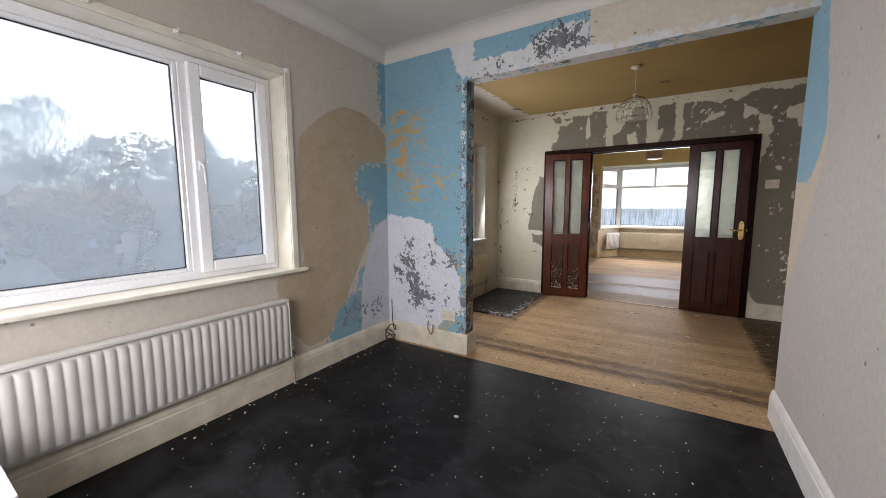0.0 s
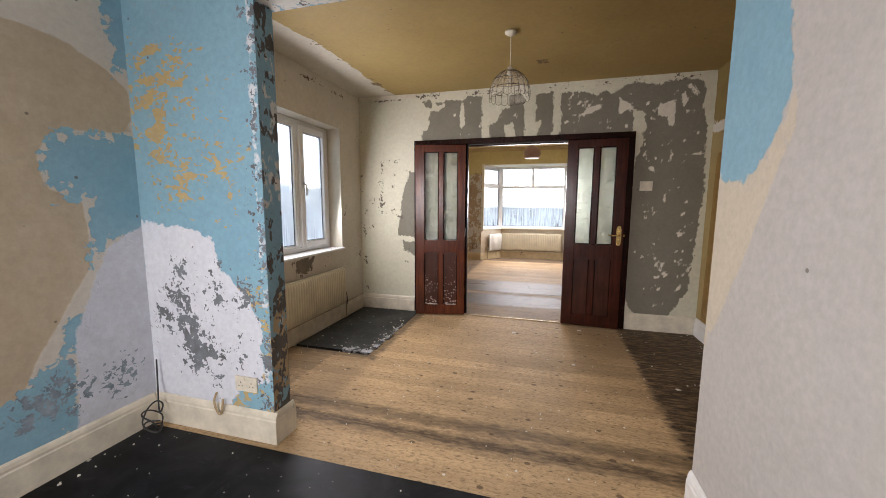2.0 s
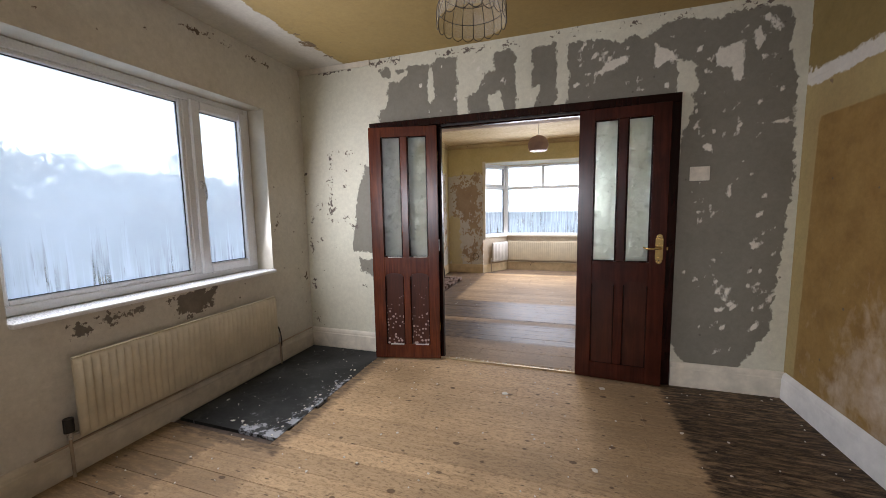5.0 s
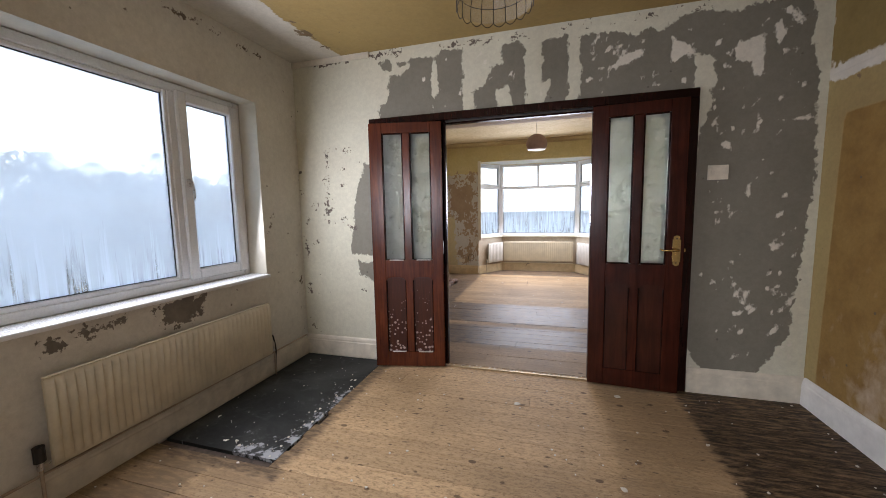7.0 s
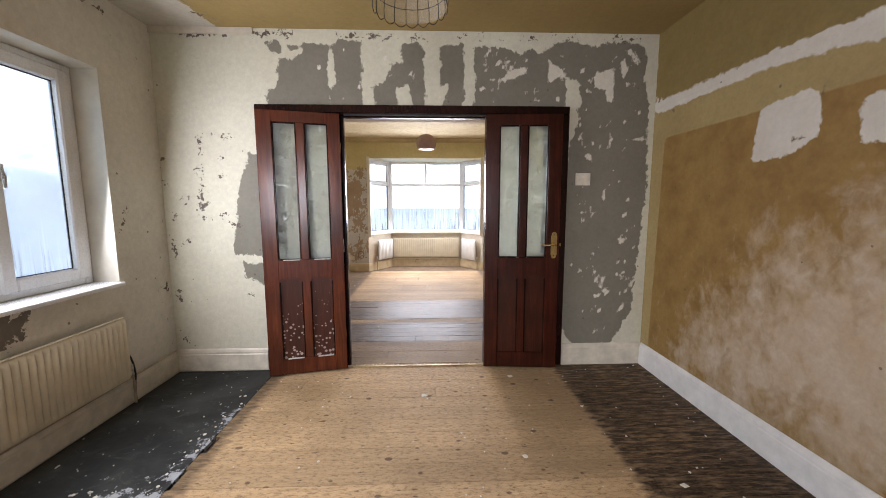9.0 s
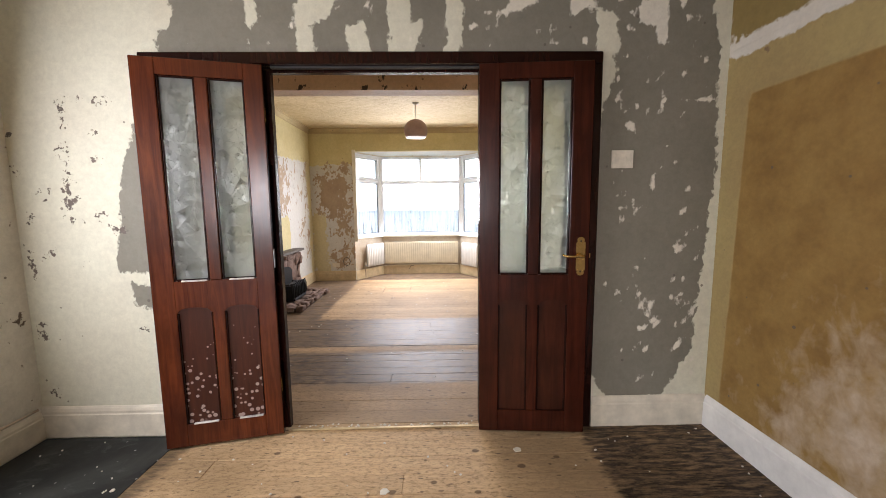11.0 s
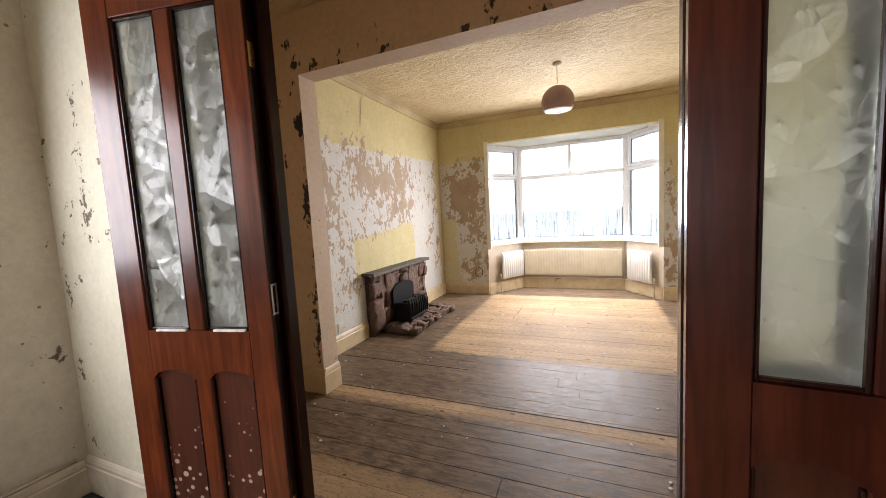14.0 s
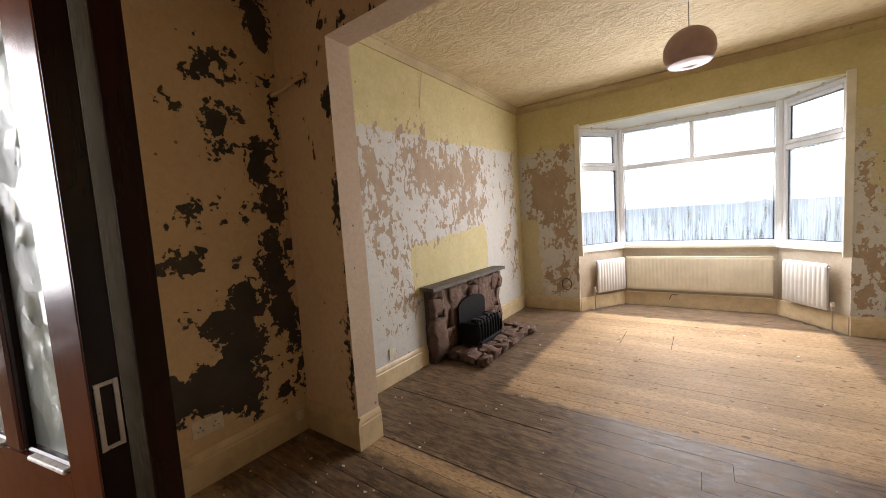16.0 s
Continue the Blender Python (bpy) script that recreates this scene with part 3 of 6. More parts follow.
def add_tube(bm, pts, radii, sides=8, cap=True):
    """A round bar along points, with its own radius at each."""
    rings = []
    for i, p in enumerate(pts):
        p = Vector(p)
        a = Vector(pts[max(i - 1, 0)])
        b = Vector(pts[min(i + 1, len(pts) - 1)])
        d = (b - a).normalized()
        side = d.cross(Vector((0, 0, 1)) if abs(d.z) < 0.9 else Vector((1, 0, 0))).normalized()
        up = side.cross(d)
        r = radii[i] if isinstance(radii, (list, tuple)) else radii
        rings.append([bm.verts.new(p + r * (math.cos(t) * side + math.sin(t) * up))
                      for t in (2 * math.pi * k / sides for k in range(sides))])
    for r0, r1 in zip(rings, rings[1:]):
        for k in range(sides):
            bm.faces.new((r0[k], r0[(k + 1) % sides], r1[(k + 1) % sides], r1[k]))
    if cap:
        bm.faces.new(rings[0][::-1])
        bm.faces.new(rings[-1])
    return bm


def add_lathe(bm, profile, sides=24, centre=(0, 0, 0)):
    """A turned shape from (radius, height) pairs."""
    rings = [[bm.verts.new((centre[0] + r * math.cos(t), centre[1] + r * math.sin(t), centre[2] + z))
              for t in (2 * math.pi * k / sides for k in range(sides))] for r, z in profile]
    for r0, r1 in zip(rings, rings[1:]):
        for k in range(sides):
            bm.faces.new((r0[k], r0[(k + 1) % sides], r1[(k + 1) % sides], r1[k]))
    return bm


def add_prism(bm, outline, y0, y1):
    """An outline in x and z, made thick along y."""
    a = [bm.verts.new((x, y0, z)) for x, z in outline]
    b = [bm.verts.new((x, y1, z)) for x, z in outline]
    bm.faces.new(a)
    bm.faces.new(b[::-1])
    for i in range(len(a)):
        j = (i + 1) % len(a)
        bm.faces.new((a[i], b[i], b[j], a[j]))
    bmesh.ops.recalc_face_normals(bm, faces=bm.faces[:])
    return bm


def inside_depth(px, py, poly):
    """Signed depth of points inside a polygon: positive inside."""
    best = np.full(px.shape, 1e9)
    odd = np.zeros(px.shape, bool)
    for (ax, ay), (bx, by) in zip(poly, poly[1:] + poly[:1]):
        ex, ey = bx - ax, by - ay
        t = np.clip(((px - ax) * ex + (py - ay) * ey) / (ex * ex + ey * ey + 1e-9), 0, 1)
        best = np.minimum(best, np.hypot(px - ax - t * ex, py - ay - t * ey))
        cross = ((ay > py) != (by > py)) & (px < (bx - ax) * (py - ay) / (by - ay + 1e-12) + ax)
        odd ^= cross
    return np.where(odd, best, -best)


def lines(a, b, cuts, stepsize):
    marks = sorted({a, b, *[c for c in cuts if a < c < b]})
    out = []
    for p, q in zip(marks, marks[1:]):
        k = max(1, int(round((q - p) / stepsize)))
        out += [p + (q - p) * i / k for i in range(k)]
    return out + [b]


def wall(name, axis, face, back, u0, u1, v0, v1, mats, holes=(), layers=None, size=0.06, label=""):
    """A wall (or ceiling, axis z) with openings through it. Its seen face lies at face.
    layers: attribute -> list of (polygon, sign) in the wall's own coordinates."""
    us = lines(u0, u1, [c for h in holes for c in h[:2]], size)
    vs = lines(v0, v1, [c for h in holes for c in h[2:4]], size)
    order = {"x": lambda w, u, v: (w, u, v), "y": lambda w, u, v: (u, w, v), "z": lambda w, u, v: (u, v, w)}[axis]
    nu, nv = len(us), len(vs)
    verts = [order(face, u, v) for u in us for v in vs] + [order(back, u, v) for u in us for v in vs]
    off = nu * nv

    def solid(i, j):
        if not (0 <= i < nu - 1 and 0 <= j < nv - 1):
            return False
        cu, cv = (us[i] + us[i + 1]) / 2, (vs[j] + vs[j + 1]) / 2
        return not any(h[0] < cu < h[1] and h[2] < cv < h[3] for h in holes)

    faces, slots = [], []
    for i in range(nu - 1):
        for j in range(nv - 1):
            if not solid(i, j):
                continue
            a, b, c, d = i * nv + j, (i + 1) * nv + j, (i + 1) * nv + j + 1, i * nv + j + 1
            faces.append((a, b, c, d)), slots.append(0)
            faces.append((d + off, c + off, b + off, a + off)), slots.append(1)
            for ii, jj, p, q in ((i - 1, j, a, d), (i + 1, j, b, c), (i, j - 1, a, b), (i, j + 1, d, c)):
                if not solid(ii, jj):
                    faces.append((p, q, q + off, p + off)), slots.append(2)
    me = bpy.data.meshes.new(name)
    me.from_pydata(verts, [], faces)
    for m in mats:
        me.materials.append(m)
    for f, s in zip(me.polygons, slots):
        f.material_index = s
    uu = np.repeat(np.array(us), nv)
    vv = np.tile(np.array(vs), nu)
    for key, polys in (layers or {}).items():
        d = np.full(uu.shape, -0.9)
        for poly, sign in polys:
            q = inside_depth(uu, vv, poly)
            d = np.maximum(d, q) if sign > 0 else np.minimum(d, -q)
        d = np.clip(d, -0.9, 0.9) + 1.0
        at = me.attributes.new(key, "FLOAT", "POINT")
        at.data.foreach_set("value", np.concatenate([d, d]).astype(np.float32))
    bm = bmesh.new()
    bm.from_mesh(me)
    bmesh.ops.recalc_face_normals(bm, faces=bm.faces[:])
    bm.to_mesh(me)
    bm.free()
    return tagged(new(name, me), label or "old plastered wall with worn paint", "wall" if axis != "z" else "ceiling", kind="structure")


def spots(seed, u0, u1, v0, v1, count, size):
    """Small ragged patches strewn over a rectangle."""
    rng = random.Random(seed)
    out = []
    for _ in range(count):
        u, v, r = rng.uniform(u0, u1), rng.uniform(v0, v1), size * rng.uniform(0.4, 1.3)
        out.append(([(u - r, v - r), (u + r * 0.7, v - r * 0.6), (u + r, v + r), (u - r * 0.6, v + r * 0.8)], 1))
    return out


def plus(*polys):
    return [(list(p), 1) for p in polys]


def minus(*polys):
    return [(list(p), -1) for p in polys]


# ---- plan ----
WX, LX, EX, KE = -2.25, -2.19, 1.57, 0.68
KN, MS, MN, NB = 2.80, 2.93, 5.457, 5.59
SN, LS, LN = 6.60, 6.76, 9.96
HK, HM, HL = 2.70, 2.63, 2.66

# ---- walls: kitchen ----
KWIN = (-0.40, 1.73, 0.845, 2.20)
wall("wall_kitchen_west", "x", WX, WX - 0.27, -1.30, 2.865, -0.05, HK + 0.1, (m_kwest, m_plain, m_reveal), [KWIN], {
    "tan": plus([(1.84, 1.82), (2.0, 1.96), (2.23, 2.11), (2.49, 2.12), (2.69, 2.04), (2.8, 1.95), (2.8, 1.71), (2.47, 1.68), (2.38, 1.57),
                 (2.4, 1.4), (2.53, 1.34), (2.55, 1.02), (2.43, 0.83), (2.22, 0.46), (2.02, 0.22), (1.84, 0.22), (1.69, 0.37), (1.6, 0.69),
                 (1.61, 0.82), (1.84, 0.86), (1.8, 1.16), (1.81, 1.57)]),
    "blue": plus([(2.47, 1.68), (2.69, 1.71), (2.88, 1.66), (2.88, 1.11), (2.63, 1.12), (2.53, 0.97), (2.53, 1.34), (2.4, 1.4), (2.38, 1.57)],
                 [(2.55, 0.92), (2.43, 0.78), (2.37, 0.58), (2.18, 0.47), (2.09, 0.35), (1.99, 0.15), (2.2, 0.12), (2.41, 0.15), (2.46, 0.51), (2.5, 0.82)],
                 [(2.67, 2.60), (2.88, 2.65), (2.88, 2.0), (2.72, 2.06)]),
    "lav": plus([(2.88, 1.25), (2.63, 1.12), (2.51, 0.87), (2.42, 0.57), (2.41, 0.1), (2.88, 0.1)]),
    "scab": plus([(2.2, 0.42), (2.4, 0.5), (2.42, 0.3), (2.2, 0.3)], [(2.55, 0.42), (2.68, 0.42), (2.66, 0.3), (2.56, 0.3)])},
     label="cream kitchen wall, paint peeled to tan, blue and white")
wall("wall_kitchen_north", "y", KN, MS, WX, KE, -0.05, HK + 0.1, (m_kpart, m_plain, m_kreveal), [(-1.385, KE, -0.06, 2.315)], {
    "cream": plus([(-0.45, 2.9), (0.8, 2.9), (0.8, 2.2), (-0.45, 2.2)]),
    "ochre": plus([(-2.19, 2.06), (-1.93, 2.05), (-1.86, 1.8), (-2.0, 1.62), (-2.15, 1.65)], [(-1.9, 1.52), (-1.7, 1.52), (-1.72, 1.45), (-1.9, 1.44)], [(-1.40, 0.75), (-1.37, 0.75), (-1.37, 0.05), (-1.40, 0.05)], [(-1.71, 0.38), (-1.52, 0.43), (-1.44, 0.34), (-1.46, 0.23), (-1.71, 0.21)]),
    "lav": plus([(-2.26, 1.25), (-2.12, 1.22), (-1.92, 1.2), (-1.73, 1.15), (-1.69, 0.97), (-1.52, 0.83), (-1.44, 0.69), (-1.44, 0.33), (-1.6, 0.30), (-1.72, 0.1), (-2.29, 0.1)]),
    "fill": plus([(-1.56, 2.66), (-1.32, 2.66), (-1.31, 2.36), (-1.43, 2.33), (-1.5, 2.42)],
                 [(-1.43, 2.36), (-1.395, 2.36), (-1.395, 0.2), (-1.42, 0.2)],
                 [(-1.38, 2.45), (-0.9, 2.46), (-0.77, 2.54), (-0.46, 2.56), (-0.45, 2.3), (-1.38, 2.3)],
                 [(-0.46, 2.37), (0.8, 2.35), (0.8, 2.3), (-0.46, 2.3)]),
    "scab": plus([(-0.83, 2.48), (-0.75, 2.54), (-0.5, 2.55), (-0.48, 2.40), (-0.65, 2.34), (-0.81, 2.36)],
                 [(-2.1, 0.85), (-1.98, 0.86), (-1.75, 0.45), (-1.95, 0.35)])
            + spots(3, -1.42, -1.385, 0.1, 2.3, 30, 0.022) + spots(9, -1.40, -1.38, 0.1, 1.1, 10, 0.05) + spots(4, -1.3, -0.5, 2.33, 2.45, 8, 0.04) + spots(5, -2.15, -1.5, 0.35, 1.0, 10, 0.05)},
     size=0.04, label="blue kitchen wall with flaking paint round a cut-through opening")
wall("wall_kitchen_east", "x", KE, KE + 0.13, -1.30, MS, -0.05, HK + 0.1, (m_keast, m_plain, m_keast), (), {
    "blue": plus([(2.95, 2.75), (2.69, 2.75), (2.66, 2.25), (2.52, 1.66), (2.63, 1.47), (2.71, 1.41), (2.88, 1.42), (2.95, 1.44)]),
    "tan": plus([(2.95, 1.46), (2.71, 1.43), (2.61, 1.5), (2.50, 1.68), (2.49, 1.55), (2.64, 1.26), (2.85, 0.85), (2.95, 0.70)])}, label="off-white kitchen wall with a remnant of blue paint")
# unseen wall; its opening is made up to go with the added south lamp
wall("wall_kitchen_south", "y", -1.30, -1.45, WX, KE, -0.05, HK + 0.1, (m_plain, m_plain, m_reveal), [(-1.65, -0.25, 0.95, 2.10)], size=0.5, label="plain cream kitchen wall")
wall("ceiling_kitchen", "z", HK, HK + 0.12, WX, KE, -1.30, KN, (m_kceil, m_kceil, m_kceil), size=0.5, label="plain white kitchen ceiling")

# ---- walls: dining room ----
MWIN = (3.39, 4.99, 0.83, 2.175)
wall("wall_dining_west", "x", WX, WX - 0.27, 2.865, 5.52, -0.05, HM + 0.1, (m_mwest, m_plain, m_reveal), [MWIN], {
    "grey": plus([(4.08, 0.79), (4.46, 0.81), (4.38, 0.62), (4.17, 0.64)], [(3.6, 0.76), (3.95, 0.78), (3.9, 0.72), (3.6, 0.70)]),
    "scab": plus([(4.3, 2.555), (4.75, 2.57), (4.75, 2.55), (4.3, 2.535)], [(4.85, 2.55), (5.1, 2.56), (5.1, 2.535), (4.85, 2.53)])
            + spots(7, 5.0, 5.44, 0.6, 1.7, 6, 0.018) + spots(19, 5.36, 5.46, 0.2, 1.5, 6, 0.018) + spots(20, 4.6, 5.4, 0.25, 1.9, 12, 0.012) + spots(8, 3.1, 5.3, 2.3, 2.55, 8, 0.016)}, label="dirty cream dining room wall with scuffs and bare patches")
FRAME = (-1.52, 0.89, -0.06, 2.09)
wall("wall_dining_north", "y", MN, NB, WX, EX, -0.05, HM + 0.1, (m_mnorth, m_nib, m_plain), [FRAME], {
    "grey": plus([(-1.44, 2.15), (-1.41, 2.2), (-1.36, 2.23), (-1.32, 2.42), (-1.23, 2.42), (-1.16, 2.48), (-1.24, 2.48), (-1.25, 2.53), (-1.17, 2.51), (-1.12, 2.55), (-1.0, 2.54), (-0.95, 2.51), (-0.96, 2.06), (-1.41, 2.06)],
                 [(-1.43, 2.54), (-1.31, 2.56), (-1.3, 2.51), (-1.32, 2.46), (-1.38, 2.46)],
                 [(-0.94, 2.52), (-0.87, 2.55), (-0.71, 2.55), (-0.7, 2.06), (-0.95, 2.06), (-0.95, 2.18), (-0.9, 2.27), (-0.92, 2.38)],
                 [(-0.61, 2.06), (-0.62, 2.2), (-0.64, 2.22), (-0.55, 2.26), (-0.51, 2.36), (-0.46, 2.41), (-0.41, 2.39), (-0.4, 2.55), (-0.29, 2.54), (-0.24, 2.48), (-0.22, 2.32), (-0.23, 2.06), (-0.34, 2.06), (-0.34, 2.23), (-0.36, 2.26), (-0.44, 2.2), (-0.43, 2.08)],
                 [(-0.12, 2.51), (-0.07, 2.54), (0.06, 2.54), (0.07, 2.06), (-0.14, 2.06), (-0.06, 2.16), (-0.06, 2.27), (-0.12, 2.21)],
                 [(0.13, 2.51), (0.23, 2.54), (0.41, 2.53), (0.48, 2.47), (0.59, 2.51), (0.66, 2.47), (0.7, 2.54), (0.85, 2.58), (1.09, 2.54), (1.11, 2.58), (1.42, 2.57), (1.48, 2.5), (1.47, 2.33), (1.53, 2.08), (1.52, 1.9), (1.54, 1.44),
                  (1.49, 0.79), (1.47, 0.45), (1.30, 0.16), (0.98, 0.17), (0.88, 0.34), (0.86, 1.48), (0.91, 1.83), (0.97, 1.99), (0.94, 2.06), (0.98, 2.13), (0.96, 2.29), (0.86, 2.3), (0.87, 2.06), (0.12, 2.06), (0.15, 2.27)],
                 [(-1.57, 1.75), (-1.66, 1.56), (-1.72, 1.17), (-1.76, 0.94), (-1.5, 0.93), (-1.5, 1.70)], [(-1.68, 0.9), (-1.5, 0.87), (-1.5, 0.69), (-1.66, 0.76)]),
    "chip": plus([(0.45, 2.37), (0.56, 2.38), (0.55, 2.33), (0.47, 2.3), (0.38, 2.27), (0.32, 2.28)], [(0.71, 2.45), (0.74, 2.4), (0.83, 2.37), (0.85, 2.32), (0.78, 2.3), (0.73, 2.25), (0.71, 2.31)],
                 [(1.06, 2.32), (1.08, 2.35), (1.23, 2.38), (1.24, 2.12), (1.18, 2.12), (1.16, 2.21), (1.09, 2.24)], [(1.27, 2.43), (1.31, 2.46), (1.34, 2.38), (1.31, 2.3), (1.28, 2.35)],
                 [(1.29, 2.51), (1.36, 2.53), (1.43, 2.43), (1.41, 2.4), (1.36, 2.46)], [(1.32, 1.84), (1.51, 1.87), (1.52, 1.83)], [(1.22, 1.9), (1.235, 1.83), (1.23, 1.77), (1.21, 1.79)],
                 [(1.02, 1.74), (1.08, 1.75), (1.1, 1.67), (1.03, 1.68)], [(0.96, 1.99), (0.99, 1.96), (0.98, 1.92)], [(0.96, 1.85), (0.99, 1.89), (1.01, 1.79)], [(1.32, 2.27), (1.38, 2.28), (1.43, 2.25), (1.33, 2.24)],
                 [(1.02, 1.274), (1.18, 1.274), (1.18, 1.268), (1.02, 1.268)], [(1.18, 1.46), (1.21, 1.47), (1.21, 1.36), (1.18, 1.37)], [(1.20, 0.72), (1.23, 0.74), (1.22, 0.64), (1.19, 0.66)])
            + spots(11, -0.6, 0.0, 2.12, 2.5, 12, 0.016) + spots(12, 0.2, 0.85, 2.12, 2.5, 44, 0.016) + spots(13, 0.95, 1.48, 0.3, 2.5, 60, 0.012) + spots(26, -1.35, -0.7, 2.12, 2.5, 12, 0.012)
            + spots(14, 1.36, 1.5, 0.2, 1.4, 26, 0.022) + spots(17, 0.95, 1.48, 1.75, 2.5, 26, 0.015) + spots(27, 1.15, 1.3, 0.25, 0.8, 10, 0.02),
    "scab": plus([(-2.05, 2.615), (-1.85, 2.62), (-1.85, 2.585), (-2.03, 2.58)], [(-1.7, 2.60), (-1.2, 2.605), (-1.2, 2.59), (-1.7, 2.585)])
            + spots(15, -2.245, -2.17, 0.25, 1.7, 8, 0.018) + plus([(-2.215, 1.1), (-2.195, 1.09), (-2.17, 0.93), (-2.19, 0.92)], [(-1.985, 1.42), (-1.955, 1.5), (-1.95, 1.3), (-1.975, 1.26)], [(-1.952, 1.85), (-1.944, 1.85), (-1.944, 1.2), (-1.952, 1.2)], [(-1.94, 1.855), (-1.67, 1.865), (-1.67, 1.857), (-1.94, 1.847)]) + spots(18, -2.2, -1.6, 0.25, 1.9, 14, 0.010) + spots(16, -2.1, -1.7, 0.9, 2.0, 6, 0.018) + spots(23, -1.6, 1.45, 2.575, 2.60, 40, 0.014) + plus([(-2.02, 2.60), (-1.80, 2.605), (-1.68, 2.59), (-1.8, 2.575), (-2.02, 2.57)])},
     size=0.022, label="dining room wall of cream paint stripped to grey plaster")
wall("wall_dining_east", "x", EX, EX + 0.15, MS, NB, -0.05, HM + 0.1, (m_meast, m_plain, m_plain), (), {
    "rect": plus([(5.31, 1.83), (3.35, 1.83), (3.35, 0.16), (5.35, 0.16)]),
    "upper": plus([(2.8, 2.8), (5.6, 2.8), (5.6, 2.08), (2.8, 2.03)]),
    "scab": spots(61, 3.2, 5.3, 0.3, 2.0, 34, 0.010) + spots(62, 3.0, 5.4, 1.98, 2.12, 22, 0.012) + spots(63, 4.1, 4.6, 1.55, 1.88, 8, 0.012) + spots(64, 5.30, 5.44, 0.3, 1.8, 10, 0.012),
    "low": plus([(4.95, 0.30), (4.7, 0.70), (4.25, 1.08), (3.9, 1.25), (3.2, 1.35), (3.2, 0.16), (4.9, 0.16)]),
    "fill": plus([(4.51, 1.84), (4.22, 1.88), (4.18, 1.66), (4.32, 1.57), (4.55, 1.55)], [(4.05, 1.76), (3.8, 1.8), (3.75, 1.53), (4.03, 1.58)],
                 [(5.47, 2.13), (4.53, 2.12), (3.9, 2.09), (3.0, 2.09), (3.0, 1.97), (3.99, 1.97), (4.26, 2.01), (4.49, 2.03), (5.47, 2.03)],
                 [(5.47, 2.7), (5.43, 2.7), (5.45, 0.1), (5.47, 0.1)])}, label="bare ochre plaster wall with brown panel mark and filler")
wall("wall_dining_south", "y", MS, MS - 0.13, KE + 0.13, EX, -0.05, HM + 0.1, (m_plain, m_plain, m_plain), size=0.3, label="plain old plaster wall")
wall("ceiling_dining", "z", HM, HM + 0.12, WX, EX, MS, MN, (m_mceil, m_mceil, m_mceil), (), {
    "white": plus([(-2.3, 2.8), (-1.95, 2.8), (-1.87, 3.72), (-1.81, 3.96), (-1.80, 4.33), (-1.79, 5.06), (-1.76, 5.40), (-1.76, 5.5), (-2.3, 5.5)]),
    "scab": plus([(-0.12, 4.85), (0.0, 4.9), (0.02, 4.8), (-0.08, 4.76)], [(-1.82, 4.9), (-1.76, 5.2), (-1.74, 5.0)]) + spots(21, -1.5, 1.4, 3.2, 5.3, 6, 0.02) + spots(22, -1.86, -1.76, 3.0, 5.4, 30, 0.026) + spots(24, -1.5, 1.5, 5.40, 5.455, 18, 0.016)},
     size=0.06, label="ochre-stained plaster ceiling with a white patched edge")

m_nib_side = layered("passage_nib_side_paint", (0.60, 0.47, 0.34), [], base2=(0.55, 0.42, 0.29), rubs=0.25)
# ---- walls: passage strip behind the doors ----
wall("wall_passage_west", "x", WX, WX - 0.27, 5.52, 6.68, -0.05, HL + 0.1, (m_swest, m_plain, m_plain), (), {
    "scab": plus([(6.06, 2.1), (6.15, 2.14), (6.17, 2.2), (6.25, 2.25), (6.31, 2.25), (6.33, 2.1), (6.26, 2.09), (6.24, 2.13), (6.15, 2.07)],
                 [(6.19, 1.97), (6.29, 1.95), (6.38, 1.89), (6.3, 1.8), (6.31, 1.68), (6.22, 1.69), (6.17, 1.8)],
                 [(6.49, 2.12), (6.58, 2.18), (6.61, 2.08), (6.58, 1.76), (6.52, 1.78), (6.52, 1.6), (6.59, 1.63), (6.59, 1.39), (6.55, 1.23), (6.6, 1.0), (6.61, 0.66),
                  (6.6, 0.29), (6.44, 0.24), (6.42, 0.33), (6.51, 0.35), (6.55, 0.48), (6.49, 0.42), (6.48, 0.64), (6.4, 0.71), (6.4, 1.19), (6.41, 1.47), (6.37, 1.71), (6.45, 1.82), (6.53, 1.81)],
                 [(6.08, 0.84), (6.15, 0.86), (6.24, 0.94), (6.29, 1.01), (6.35, 0.91), (6.38, 1.06), (6.4, 0.88), (6.36, 0.54), (6.3, 0.22), (6.13, 0.3), (5.7, 0.35), (5.7, 0.6), (6.1, 0.63), (6.13, 0.69), (6.06, 0.74)],
                 [(5.85, 1.2), (6.12, 1.2), (6.1, 1.08), (5.85, 1.05)],
                 [(6.39, 2.55), (6.47, 2.64), (6.58, 2.6), (6.59, 2.31), (6.49, 2.33), (6.42, 2.44)])
            + spots(34, 5.9, 6.5, 0.3, 2.3, 26, 0.014)
            + spots(31, 5.95, 6.35, 1.3, 1.6, 8, 0.02)}, size=0.022, label="orange-cream passage wall flaking to black")
NIBS = [(-1.77, 1.20, -0.06, 2.255)]
